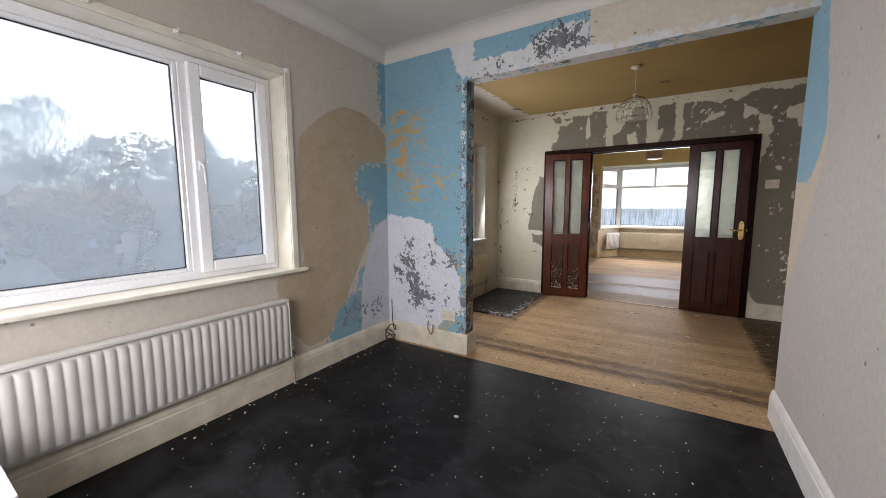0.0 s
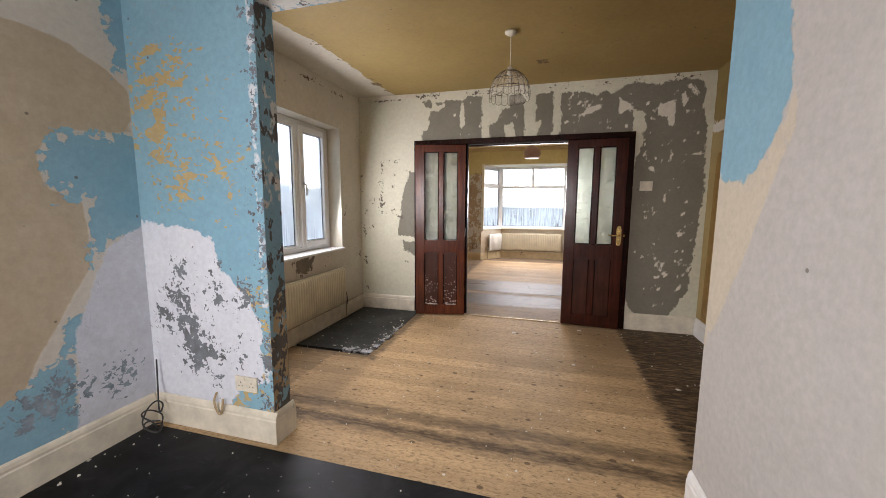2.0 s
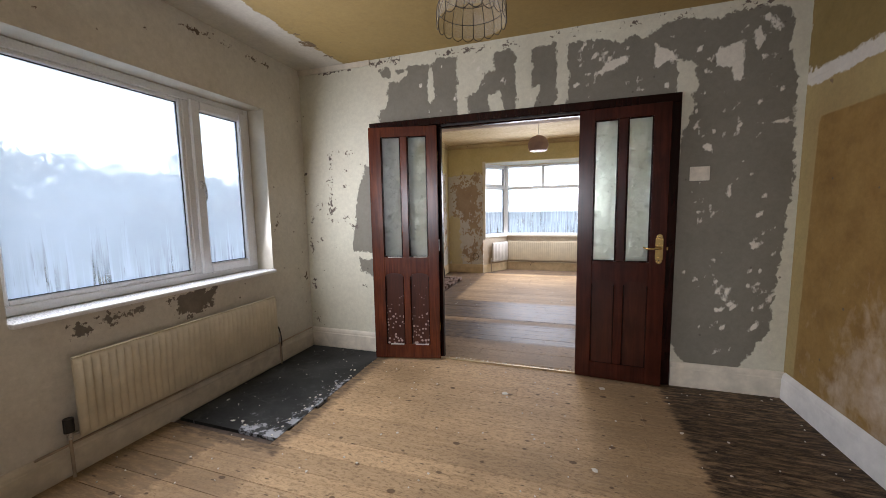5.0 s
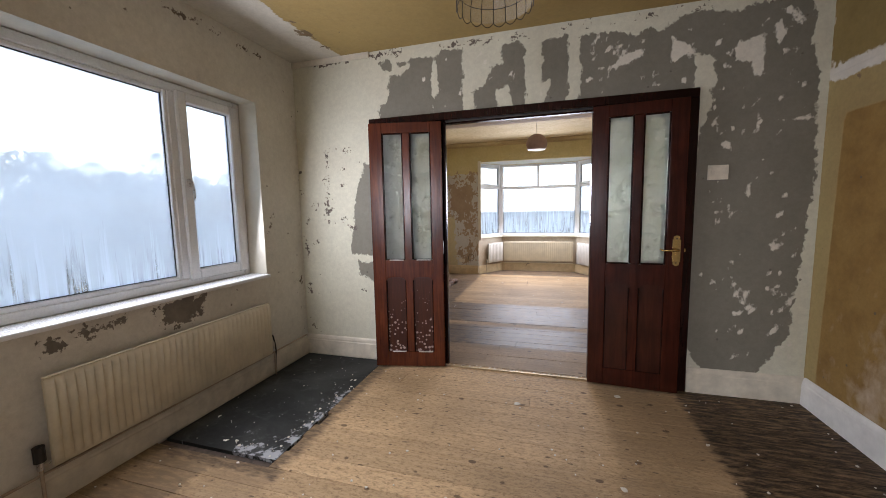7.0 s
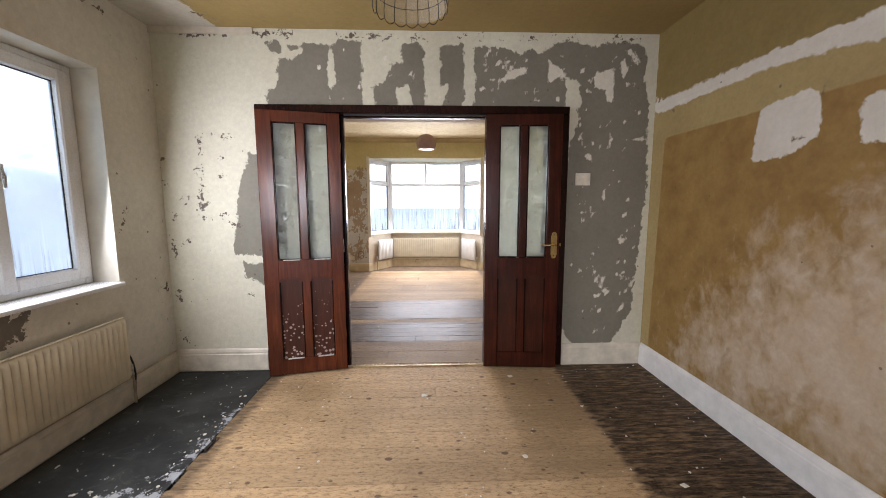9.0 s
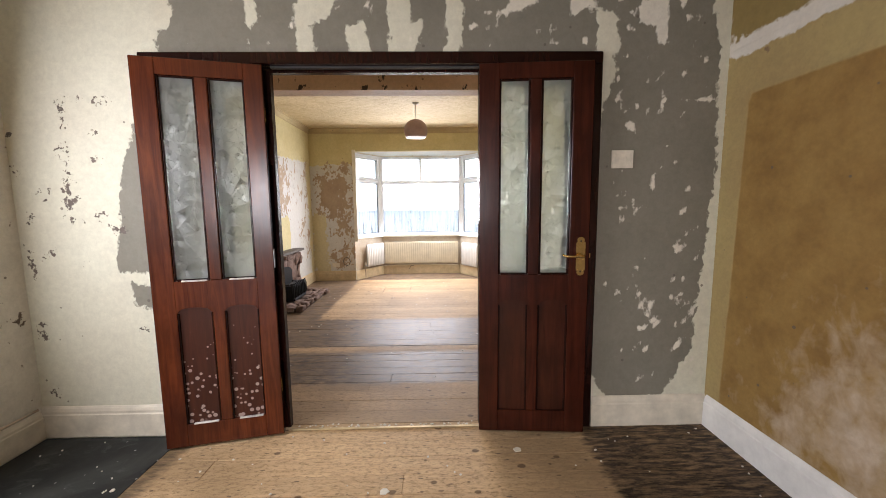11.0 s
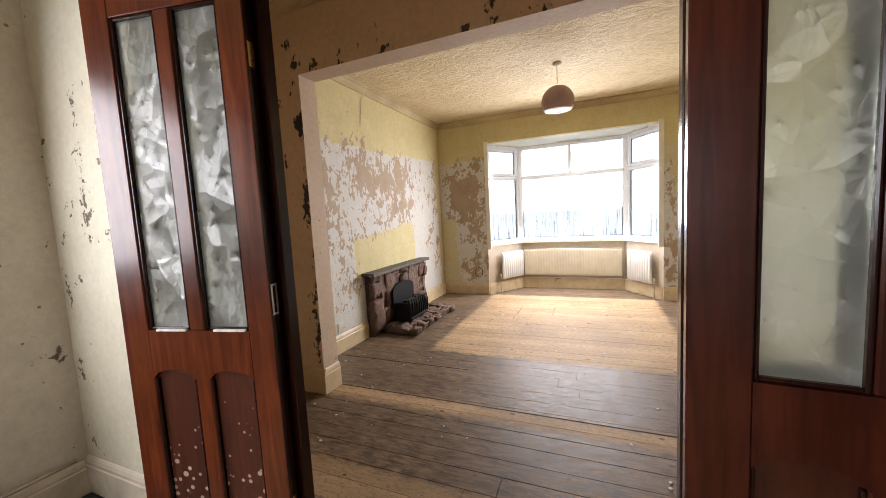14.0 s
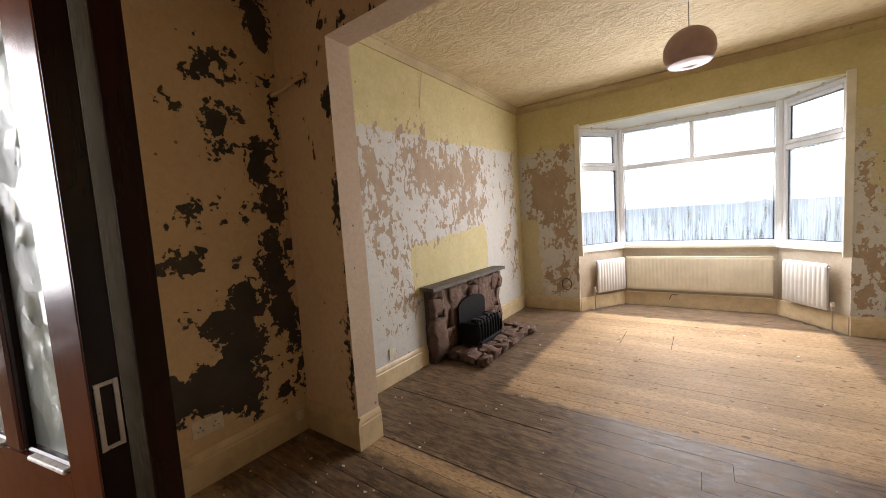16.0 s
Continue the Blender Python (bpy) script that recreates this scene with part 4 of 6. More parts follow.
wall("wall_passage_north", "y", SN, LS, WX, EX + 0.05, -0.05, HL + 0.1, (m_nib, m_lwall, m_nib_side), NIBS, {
    "scab": plus([(-1.785, 1.9), (-1.775, 1.9), (-1.775, 0.2), (-1.785, 0.2)], [(-2.08, 2.14), (-1.93, 2.11), (-1.93, 2.06), (-2.08, 2.08)],
                 [(-1.81, 1.56), (-1.76, 1.52), (-1.76, 1.21), (-1.79, 1.31), (-1.86, 1.34), (-1.81, 1.43)], [(-1.79, 2.02), (-1.76, 2.02), (-1.76, 1.8), (-1.82, 1.89), (-1.86, 1.93)],
                 [(-1.78, 0.52), (-1.76, 0.49), (-1.76, 0.25), (-1.8, 0.21), (-1.82, 0.39)], [(-1.9, 2.51), (-1.81, 2.49), (-1.83, 2.43), (-1.89, 2.45)], [(-1.86, 2.37), (-1.76, 2.32), (-1.78, 2.29), (-1.85, 2.32)],
                 [(-2.02, 1.9), (-2.0, 1.88), (-1.94, 1.67), (-1.95, 1.62), (-1.99, 1.8)])
            + spots(32, -1.84, -1.775, 0.3, 2.25, 34, 0.020) + spots(33, -2.0, 1.0, 2.28, 2.5, 22, 0.018) + spots(35, -1.9, 1.1, 2.258, 2.275, 20, 0.02)}, size=0.03, label="orange-cream nib and beam with flaking edges")
wall("wall_passage_east", "x", EX, EX + 0.15, NB, SN, -0.05, HL + 0.1, (m_swest, m_plain, m_plain), size=0.3, label="plain orange-cream passage wall")
wall("ceiling_passage", "z", HL, HL + 0.12, WX, EX, NB, SN, (m_lceil, m_lceil, m_lceil), size=0.3, label="yellowed passage ceiling")

# ---- walls: lounge ----
wall("wall_lounge_west", "x", LX, LX - 0.33, LS, 10.2, -0.05, HL + 0.1, (m_lwall, m_plain, m_plain), (), {
    "yellow": plus([(6.6, 1.96), (7.56, 1.99), (8.38, 2.0), (9.21, 2.05), (10.2, 2.06), (10.2, 2.8), (6.6, 2.8)], [(7.63, 1.06), (8.97, 1.19), (8.97, 0.6), (7.64, 0.6)]),
    "brown": plus([(7.16, 1.89), (7.27, 1.88), (7.45, 1.56), (7.49, 1.33), (7.22, 1.13), (7.15, 1.55)], [(7.36, 1.34), (7.52, 1.33), (7.52, 0.87), (7.37, 0.89)],
                  [(7.56, 1.99), (7.89, 2.04), (8.08, 1.84), (8.94, 1.97), (9.03, 1.61), (8.32, 1.48), (7.64, 1.52), (7.57, 1.79)],
                  [(7.39, 0.75), (7.59, 0.71), (7.6, 0.47), (7.4, 0.52)], [(8.53, 1.54), (9.02, 1.55), (8.98, 1.26), (8.18, 1.12)],
                  [(9.6, 2.0), (9.9, 2.0), (9.9, 1.5), (9.7, 1.4)]) + spots(41, 9.1, 9.9, 0.5, 1.9, 12, 0.06) + spots(43, 7.1, 9.0, 1.1, 2.0, 14, 0.045),
    "cream": plus([(9.75, 2.1), (10.1, 2.1), (10.1, 0.1), (9.85, 0.1)])}, size=0.05, label="lounge wall, yellow above, white distemper flaking to brown below")
BAY = (-1.445, 0.875, -0.06, 2.28)
wall("wall_lounge_north", "y", LN, LN + 0.10, LX, EX + 0.05, -0.05, HL + 0.1, (m_lwall, m_plain, m_lwall), [BAY], {
    "yellow": plus([(-2.3, 2.02), (-1.5, 2.06), (0.87, 1.95), (1.05, 1.94), (1.8, 1.9), (1.8, 2.9), (-2.3, 2.9)]),
    "brown": plus([(-2.13, 1.87), (-1.5, 2.02), (-1.46, 0.8), (-1.68, 0.8), (-1.89, 1.1), (-2.12, 1.26)], [(-1.8, 0.5), (-1.45, 0.6), (-1.45, 0.2), (-1.8, 0.25)],
                  [(0.89, 1.47), (1.1, 1.5), (1.1, 1.26), (0.94, 0.83), (1.12, 0.59), (1.1, 0.2), (0.86, 0.3)]) + spots(42, 0.9, 1.5, 0.3, 1.9, 18, 0.07),
    "cream": plus([(-2.2, 1.2), (-1.95, 1.2), (-1.9, 0.1), (-2.2, 0.1)], [(0.86, 2.0), (1.6, 1.9), (1.6, 0.6), (1.1, 0.9)])}, size=0.05,
     label="lounge wall around the bay, yellow above, flaking below")
wall("wall_lounge_east", "x", EX + 0.03, EX + 0.2, LS, 10.2, -0.05, HL + 0.1, (m_lwall, m_plain, m_plain), (), {
    "yellow": plus([(6.6, 1.2), (8.5, 1.35), (9.3, 1.45), (10.2, 1.9), (10.2, 2.8), (6.6, 2.8)]),
    "brown": spots(44, 8.9, 9.9, 0.3, 1.9, 24, 0.07) + spots(45, 7.0, 8.9, 0.4, 1.4, 20, 0.06),
    "cream": plus([(9.2, 1.6), (9.9, 1.8), (9.9, 0.9), (9.3, 0.7)])}, size=0.06, label="lounge wall of flaking yellow and white distemper")
wall("ceiling_lounge", "z", HL, HL + 0.12, LX, EX + 0.05, LS, LN, (m_lceil, m_lceil, m_lceil), size=0.5, label="yellowed ceiling with swirled plaster texture")

# ---- bay: low walls and ceiling ----


def bay_outline(grow):
    """The bay's inner line moved outwards by grow."""
    return [(-1.445 - grow * 0.4, 9.975), (-1.045 - grow * 0.55, 10.58 + grow), (0.475 + grow * 0.55, 10.58 + grow), (0.875 + grow * 0.4, 9.975)]


def bay_band(name, g0, g1, z0, z1, mat, label, category):
    bm = bmesh.new()
    a, b = bay_outline(g0), bay_outline(g1)
    cols = [[bm.verts.new((x, y, z)) for x, y in line for z in (z0, z1)] for line in (a, b)]
    for i in range(3):
        p, q = cols[0][2 * i:2 * i + 4], cols[1][2 * i:2 * i + 4]
        bm.faces.new((p[0], p[2], p[3], p[1]))
        bm.faces.new((q[1], q[3], q[2], q[0]))
        bm.faces.new((p[1], p[3], q[3], q[1]))
        bm.faces.new((p[0], q[0], q[2], p[2]))
    for i in (0, 3):
        p, q = cols[0][2 * i:2 * i + 2], cols[1][2 * i:2 * i + 2]
        bm.faces.new((p[0], p[1], q[1], q[0]))
    bmesh.ops.recalc_face_normals(bm, faces=bm.faces[:])
    return tagged(mesh_object(name, bm, mat), label, category, kind="structure")


m_bayw = layered("bay_apron_wall", (0.58, 0.53, 0.42), [], base2=(0.40, 0.31, 0.21), rubs=0.7, relief=0.5)
bay_band("wall_bay", 0.0, 0.22, -0.05, 0.735, m_bayw, "low bay wall of flaking cream paint", "wall")
bay_band("skirting_bay", -0.02, -0.002, 0.0, 0.165, m_skirt_l, "yellowed cream skirting board", "skirting")
bay_band("sill_bay", -0.035, 0.20, 0.737, 0.762, m_reveal, "cream painted bay window board", "sill")
bm = bmesh.new()
tri = [bm.verts.new((x, y, 2.281)) for x, y in bay_outline(0.22)] + [bm.verts.new((x, y, 2.40)) for x, y in bay_outline(0.22)]
bm.faces.new(tri[3::-1])
bm.faces.new(tri[4:])
for i in range(4):
    bm.faces.new((tri[i], tri[(i + 1) % 4], tri[4 + (i + 1) % 4], tri[4 + i]))
tagged(mesh_object("ceiling_bay", bm, plain("bay_ceiling_paint", (0.66, 0.66, 0.58), 0.7, vary=0.08, scale=4)), "pale painted bay ceiling", "ceiling", kind="structure")

# ---- floors ----
floor_k = tagged(mesh_object("floor_kitchen", box(WX, KE, -1.30, 2.745, -0.12, 0.0), m_bitumen), "black bitumen floor with white paint specks", "floor", kind="structure")
floor_m = tagged(mesh_object("floor_dining", box(WX, EX, 2.747, 5.52, -0.14, -0.024), m_mortar), "bare dark subfloor under boards", "floor", kind="structure")
floor_l = tagged(mesh_object("floor_lounge", box(WX, EX + 0.05, 5.522, 10.60, -0.14, -0.024), m_mortar), "bare dark subfloor under boards", "floor", kind="structure")


# ---- windows ----
def bar_frame(bm, x0, x1, z0, z1, w, y0, y1, bevel=0.006):
    add_box(bm, x0, x0 + w, y0, y1, z0, z1, bevel)
    add_box(bm, x1 - w, x1, y0, y1, z0, z1, bevel)
    add_box(bm, x0 + w, x1 - w, y0 + 0.001, y1 - 0.001, z0, z0 + w, bevel)
    add_box(bm, x0 + w, x1 - w, y0 + 0.001, y1 - 0.001, z1 - w, z1, bevel)
    return bm


def pane(parent, x0, x1, z0, z1, y, mat):
    g = part("pane", box(x0 - 0.008, x1 + 0.008, y, y + 0.006, z0 - 0.008, z1 + 0.008), mat, parent)
    g.visible_shadow = False
    bm = bar_frame(bmesh.new(), x0 - 0.001, x1 + 0.001, z0 - 0.001, z1 + 0.001, 0.006, y - 0.004, y + 0.010, 0.0)
    part("gasket", bm, m_rubber, parent)


def handle(parent, x, z, y, mat=None):
    bm = box(x - 0.012, x + 0.012, y - 0.012, y, z - 0.03, z + 0.03, 0.004)
    add_tube(bm, [(x, y - 0.006, z + 0.01), (x, y - 0.035, z + 0.005), (x + 0.004, y - 0.040, z - 0.05), (x + 0.008, y - 0.036, z - 0.11)], [0.009, 0.009, 0.008, 0.006], 8)
    part("window_handle", bm, mat or m_chrome, parent)


def west_window(name, label, y0, y1, z0, z1, splits, sashes, mat, sill_over):
    """A white window in a west wall. splits: mullion places; sashes: bays that open."""
    w = thing(name, label, "window", pose(WX - 0.16, y0, z0, 0, 0, 90), kind="structure")
    wide, high = y1 - y0, z1 - z0
    bm = bar_frame(bmesh.new(), 0.002, wide - 0.002, 0.002, high - 0.002, 0.055, 0.0, 0.07)
    for s in splits:
        add_box(bm, s - 0.03, s + 0.03, 0.002, 0.068, 0.055, high - 0.055, 0.005)
    part("window_frame", bm, m_upvc, w)
    marks = [0.025] + list(splits) + [wide - 0.025]
    for i, (a, b) in enumerate(zip(marks, marks[1:])):
        if i in sashes:
            s = part("sash", bar_frame(bmesh.new(), a + 0.015, b - 0.015, 0.04, high - 0.04, 0.072, -0.018, 0.05, 0.008), m_upvc, w)
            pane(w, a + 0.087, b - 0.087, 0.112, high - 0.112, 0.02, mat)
            handle(w, a + 0.05, high * 0.52, -0.018, m_chrome if sill_over < 0.05 else m_upvc)
        else:
            part("bead", bar_frame(bmesh.new(), a + 0.030, b - 0.030, 0.057, high - 0.057, 0.024, 0.006, 0.04, 0.004), m_upvc, w)
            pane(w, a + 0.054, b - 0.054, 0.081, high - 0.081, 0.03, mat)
    sill = box(-sill_over, wide + sill_over, -0.20, -0.002, -0.022, 0.004, 0.008, 2)
    part("sill", sill, m_reveal if sill_over > 0.05 else m_upvc, w)
    return w


west_window("window_1", "white plastic kitchen window with a side casement", KWIN[0], KWIN[1], KWIN[2], KWIN[3], (0.47, 1.575), (0, 2), m_pane_k, 0.11)
west_window("window_2", "white plastic window streaming with condensation", MWIN[0], MWIN[1], MWIN[2], MWIN[3], (1.06,), (1,), m_pane_m, 0.0)

# curtain hooks over the kitchen window, and the raised plaster bead round it
bm = bmesh.new()
add_box(bm, WX - 0.001, WX + 0.012, KWIN[1] + 0.002, KWIN[1] + 0.05, KWIN[2] - 0.01, KWIN[3] + 0.05, 0.004)
add_box(bm, WX - 0.001, WX + 0.012, KWIN[0] - 0.05, KWIN[1] + 0.001, KWIN[3] + 0.002, KWIN[3] + 0.05, 0.004)
tagged(mesh_object("window_trim", bm, m_reveal), "cream painted bead around the kitchen window", "trim", kind="structure")
hook = None
for y in (-0.1, 0.32, 0.72, 1.08, 1.42, 1.74):
    if hook is None:
        bm = box(-0.002, 0.014, -0.012, 0.012, -0.012, 0.012, 0.003)
        add_tube(bm, [(0.012, 0, 0), (0.03, 0, -0.004), (0.034, 0, 0.012)], 0.004, 6)
        hook = mesh_object("curtain_hook", bm, m_upvc)
        tagged(hook, "small white plastic curtain hook on the wall", "hook", "curtain hooks")
        hook.matrix_world = pose(WX + 0.012, y, KWIN[3] + 0.035)
    else:
        copy_thing(hook, pose(WX + 0.012, y, KWIN[3] + 0.035))


def bay_light(label, a, b, transom_split, sash_top):
    """One facet of the bay window between plan points a and b."""
    name = "window_3"
    v = Vector((b[0] - a[0], b[1] - a[1]))
    wide, ang = v.length, math.degrees(math.atan2(v.y, v.x))
    z0, z1, tr = 0.764, 2.278, 1.02
    w = thing(name, label, "window", pose(a[0], a[1], z0, 0, 0, ang), kind="structure", group="bay window")
    high = z1 - z0
    bm = bar_frame(bmesh.new(), 0.002, wide - 0.002, 0.002, high, 0.045, 0.0, 0.07)
    add_box(bm, 0.045, wide - 0.045, 0.001, 0.069, tr - 0.025, tr + 0.025, 0.005)
    if transom_split:
        add_box(bm, wide / 2 - 0.022, wide / 2 + 0.022, 0.002, 0.068, tr + 0.025, high - 0.045, 0.005)
    part("window_frame", bm, m_upvc, w)
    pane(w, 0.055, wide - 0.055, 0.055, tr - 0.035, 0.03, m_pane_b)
    tops = [(0.045, wide / 2 - 0.022), (wide / 2 + 0.022, wide - 0.045)] if transom_split else [(0.045, wide - 0.045)]
    for p, q in tops:
        if sash_top:
            part("sash", bar_frame(bmesh.new(), p + 0.002, q - 0.002, tr + 0.027, high - 0.047, 0.04, -0.015, 0.04, 0.006), m_upvc, w)
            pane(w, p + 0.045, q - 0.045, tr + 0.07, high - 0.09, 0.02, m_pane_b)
            part("window_handle", box((p + q) / 2 - 0.05, (p + q) / 2 + 0.05, -0.03, -0.016, tr + 0.04, tr + 0.052, 0.004), m_upvc, w)
        else:
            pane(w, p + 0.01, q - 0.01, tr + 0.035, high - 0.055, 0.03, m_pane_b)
    return w


B = bay_outline(0.05)
B[0], B[3] = (-1.46, 10.03), (0.89, 10.03)
bay_light("narrow white bay window light with condensation", B[0], B[1], False, True)
bay_light("wide white bay window light with condensation runs", B[1], B[2], True, False)
bay_light("narrow white bay window light with condensation", B[2], B[3], False, True)
bm = bmesh.new()
for p in (B[1], B[2]):
    add_tube(bm, [(p[0], p[1] + 0.02, 0.763), (p[0], p[1] + 0.02, 2.279)], 0.042, 10)
tagged(mesh_object("window_corner_trim", bm, m_upvc), "white plastic corner posts of the bay window", "trim", kind="structure")
for sx, x in ((-1, -1.445), (1, 0.875)):
    bm = box(x - 0.002 if sx < 0 else x - 0.058, x + 0.058 if sx < 0 else x + 0.002, 9.94, 9.958, 0.70, 2.30, 0.004)
    tagged(mesh_object("window_reveal_trim", bm, m_reveal), "cream painted bead at the bay opening", "trim", kind="structure")

# curtain rail round the bay
rail = thing("curtain_rail", "bent cream curtain rail under the bay ceiling", "curtain rail")
pts = [(x, y, 2.262) for x, y in bay_outline(-0.05)]
part("rail", add_tube(bmesh.new(), pts, 0.007, 6), m_track, rail)
for i in range(3):
    for k in range(1, 5 if i == 1 else 3):
        f = k / (5 if i == 1 else 3)
        p = Vector(pts[i]).lerp(Vector(pts[i + 1]), f)
        part("bracket", box(p.x - 0.008, p.x + 0.008, p.y - 0.008, p.y + 0.014, p.z - 0.012, 2.2805, 0.002), m_track, rail)


# ---- skirting boards and coving ----
SKIRT = [(0, 0), (0.019, 0), (0.019, 0.118), (0.015, 0.124), (0.015, 0.136), (0.010, 0.150), (0.004, 0.158), (0, 0.160)]


def run(name, profile, a, b, z, inward, mat, label, category, trim0=0.0, trim1=0.0):
    """A moulding along the line a to b; inward: the way it stands out from the wall."""
    a, b, n = Vector((*a, z)), Vector((*b, z)), Vector((*inward, 0))
    d = (b - a).normalized()
    bm = bmesh.new()
    ends = []
    for p, trim in ((a, trim0), (b, -trim1)):
        ends.append([bm.verts.new(p + n * (o + 0.001) + d * trim * (o / 0.019 if abs(trim) > 0 else 0) + Vector((0, 0, h))) for o, h in profile])
    k = len(profile)
    for i in range(k):
        bm.faces.new((ends[0][i], ends[0][(i + 1) % k], ends[1][(i + 1) % k], ends[1][i]))
    bm.faces.new(ends[0])
    bm.faces.new(ends[1][::-1])
    bmesh.ops.recalc_face_normals(bm, faces=bm.faces[:])
    return tagged(mesh_object(name, bm, mat), label, category, kind="structure")


def skirt(a, b, inward, mat, label="painted skirting board with a moulded top", high=1.0):
    return run("skirting", [(o, h * high) for o, h in SKIRT], a, b, 0.001, inward, mat, label, "skirting")


skirt((WX, -1.28), (WX, KN - 0.021), (1, 0), m_skirt, "cream skirting board in the kitchen", 1.12)
skirt((WX, KN), (-1.364, KN), (0, -1), m_skirt, "cream skirting board on the blue wall", 1.12)
skirt((-1.385, KN + 0.001), (-1.385, MS + 0.020), (1, 0), m_skirt, "cream skirting return on the opening", 1.12)
skirt((KE, -1.28), (KE, MS), (-1, 0), m_skirt_w, "white skirting board on the kitchen wall", 1.12)
skirt((WX, MS), (-1.364, MS), (0, 1), m_skirt)
skirt((WX, MS + 0.021), (WX, MN - 0.021), (1, 0), m_skirt, "cream skirting board under the radiator")
skirt((WX, MN), (-1.522, MN), (0, -1), m_skirt, "cream skirting board by the doors", 1.12)
skirt((0.892, MN), (EX, MN), (0, -1), m_skirt, "cream skirting board by the doors", 1.12)
skirt((EX, MS), (EX, MN - 0.021), (-1, 0), m_skirt_w, "white gloss skirting board on the ochre wall", 1.15)
skirt((WX, NB + 0.002), (WX, SN - 0.021), (1, 0), m_skirt_l, "yellowed skirting board in the passage", 1.15)
skirt((WX, SN), (-1.749, SN), (0, -1), m_skirt_l, "yellowed skirting board on the nib", 1.15)
skirt((-1.77, SN + 0.001), (-1.77, LS), (1, 0), m_skirt_l, "yellowed skirting return on the nib", 1.15)
skirt((1.20, SN), (EX, SN), (0, -1), m_skirt_l, "yellowed skirting board on the nib", 1.15)
skirt((LX, LS + 0.002), (LX, 7.76), (1, 0), m_skirt_l, "yellowed skirting board in the lounge", 1.1)
skirt((LX, 9.06), (LX, LN - 0.021), (1, 0), m_skirt_l, "yellowed skirting board in the lounge", 1.1)
skirt((LX, LN), (-1.447, LN), (0, -1), m_skirt_l, "yellowed skirting board beside the bay", 1.1)
skirt((0.877, LN), (EX + 0.05, LN), (0, -1), m_skirt_l, "yellowed skirting board beside the bay", 1.1)
skirt((EX + 0.03, LS), (EX + 0.03, LN), (-1, 0), m_skirt_l, "yellowed skirting board in the lounge", 1.1)

COVE = [(0, 0)] + [(0.004 + 0.096 * (1 - math.cos(t)), -0.10 + 0.096 * math.sin(t)) for t in (i * math.pi / 16 for i in range(9))] + [(0.11, -0.003), (0.11, 0)]
for a, b, n in (((WX, -1.3), (WX, KN), (1, 0)), ((WX, KN), (KE, KN), (0, -1)), ((KE, KN), (KE, -1.3), (-1, 0)), ((WX, -1.3), (KE, -1.3), (0, 1))):
    run("coving", COVE, a, b, HK - 0.001, n, m_kceil, "white plaster coving in the kitchen", "coving")
COVE2 = [(0, 0), (0, -0.085), (0.012, -0.085), (0.015, -0.055), (0.034, -0.026), (0.05, -0.018), (0.05, 0)]
m_cove_l = layered("lounge_coving_paint", (0.58, 0.48, 0.26), [], base2=(0.38, 0.28, 0.15), rubs=0.6)
for a, b, n in (((LX, LS), (LX, LN), (1, 0)), ((LX, LN), (EX, LN), (0, -1))):
    run("coving", COVE2, a, b, HL - 0.001, n, m_cove_l, "thin yellowed ceiling moulding in the lounge", "coving")
run("ceiling_batten", [(0, 0), (0, -0.045), (0.012, -0.045), (0.014, 0)], (WX, MN), (-1.5, MN), HM - 0.001, (0, -1), m_skirt, "cream batten at the ceiling edge", "trim")

# ---- folding doors ----
frame_ob = thing("door_frame", "dark mahogany frame around the folding doors", "door frame", kind="structure")
part("jamb", box(-1.519, -1.452, 5.440, 5.605, 0.0, 2.028, 0.004), m_frame, frame_ob)
part("jamb", box(0.822, 0.889, 5.440, 5.605, 0.0, 2.028, 0.004), m_frame, frame_ob)
part("head", box(-1.519, 0.889, 5.440, 5.605, 2.029, 2.089, 0.004), m_frame, frame_ob)
part("stop_bead", box(-1.451, 0.821, 5.520, 5.56, 2.012, 2.0285, 0.002), m_frame, frame_ob)
part("threshold_strip", box(-0.86, 0.82, 5.455, 5.475, -0.0005, 0.008, 0.003), plain("worn_brass_strip", (0.5, 0.38, 0.2), 0.45, 0.6, vary=0.3), frame_ob)
part("head_groove", box(-0.86, 0.24, 5.475, 5.50, 2.020, 2.0285), m_black, frame_ob)

LW, LH, LT = 0.585, 2.005, 0.038


m_clip = plain("chipped_white_bead", (0.62, 0.58, 0.54), 0.5, vary=0.3, scale=40)


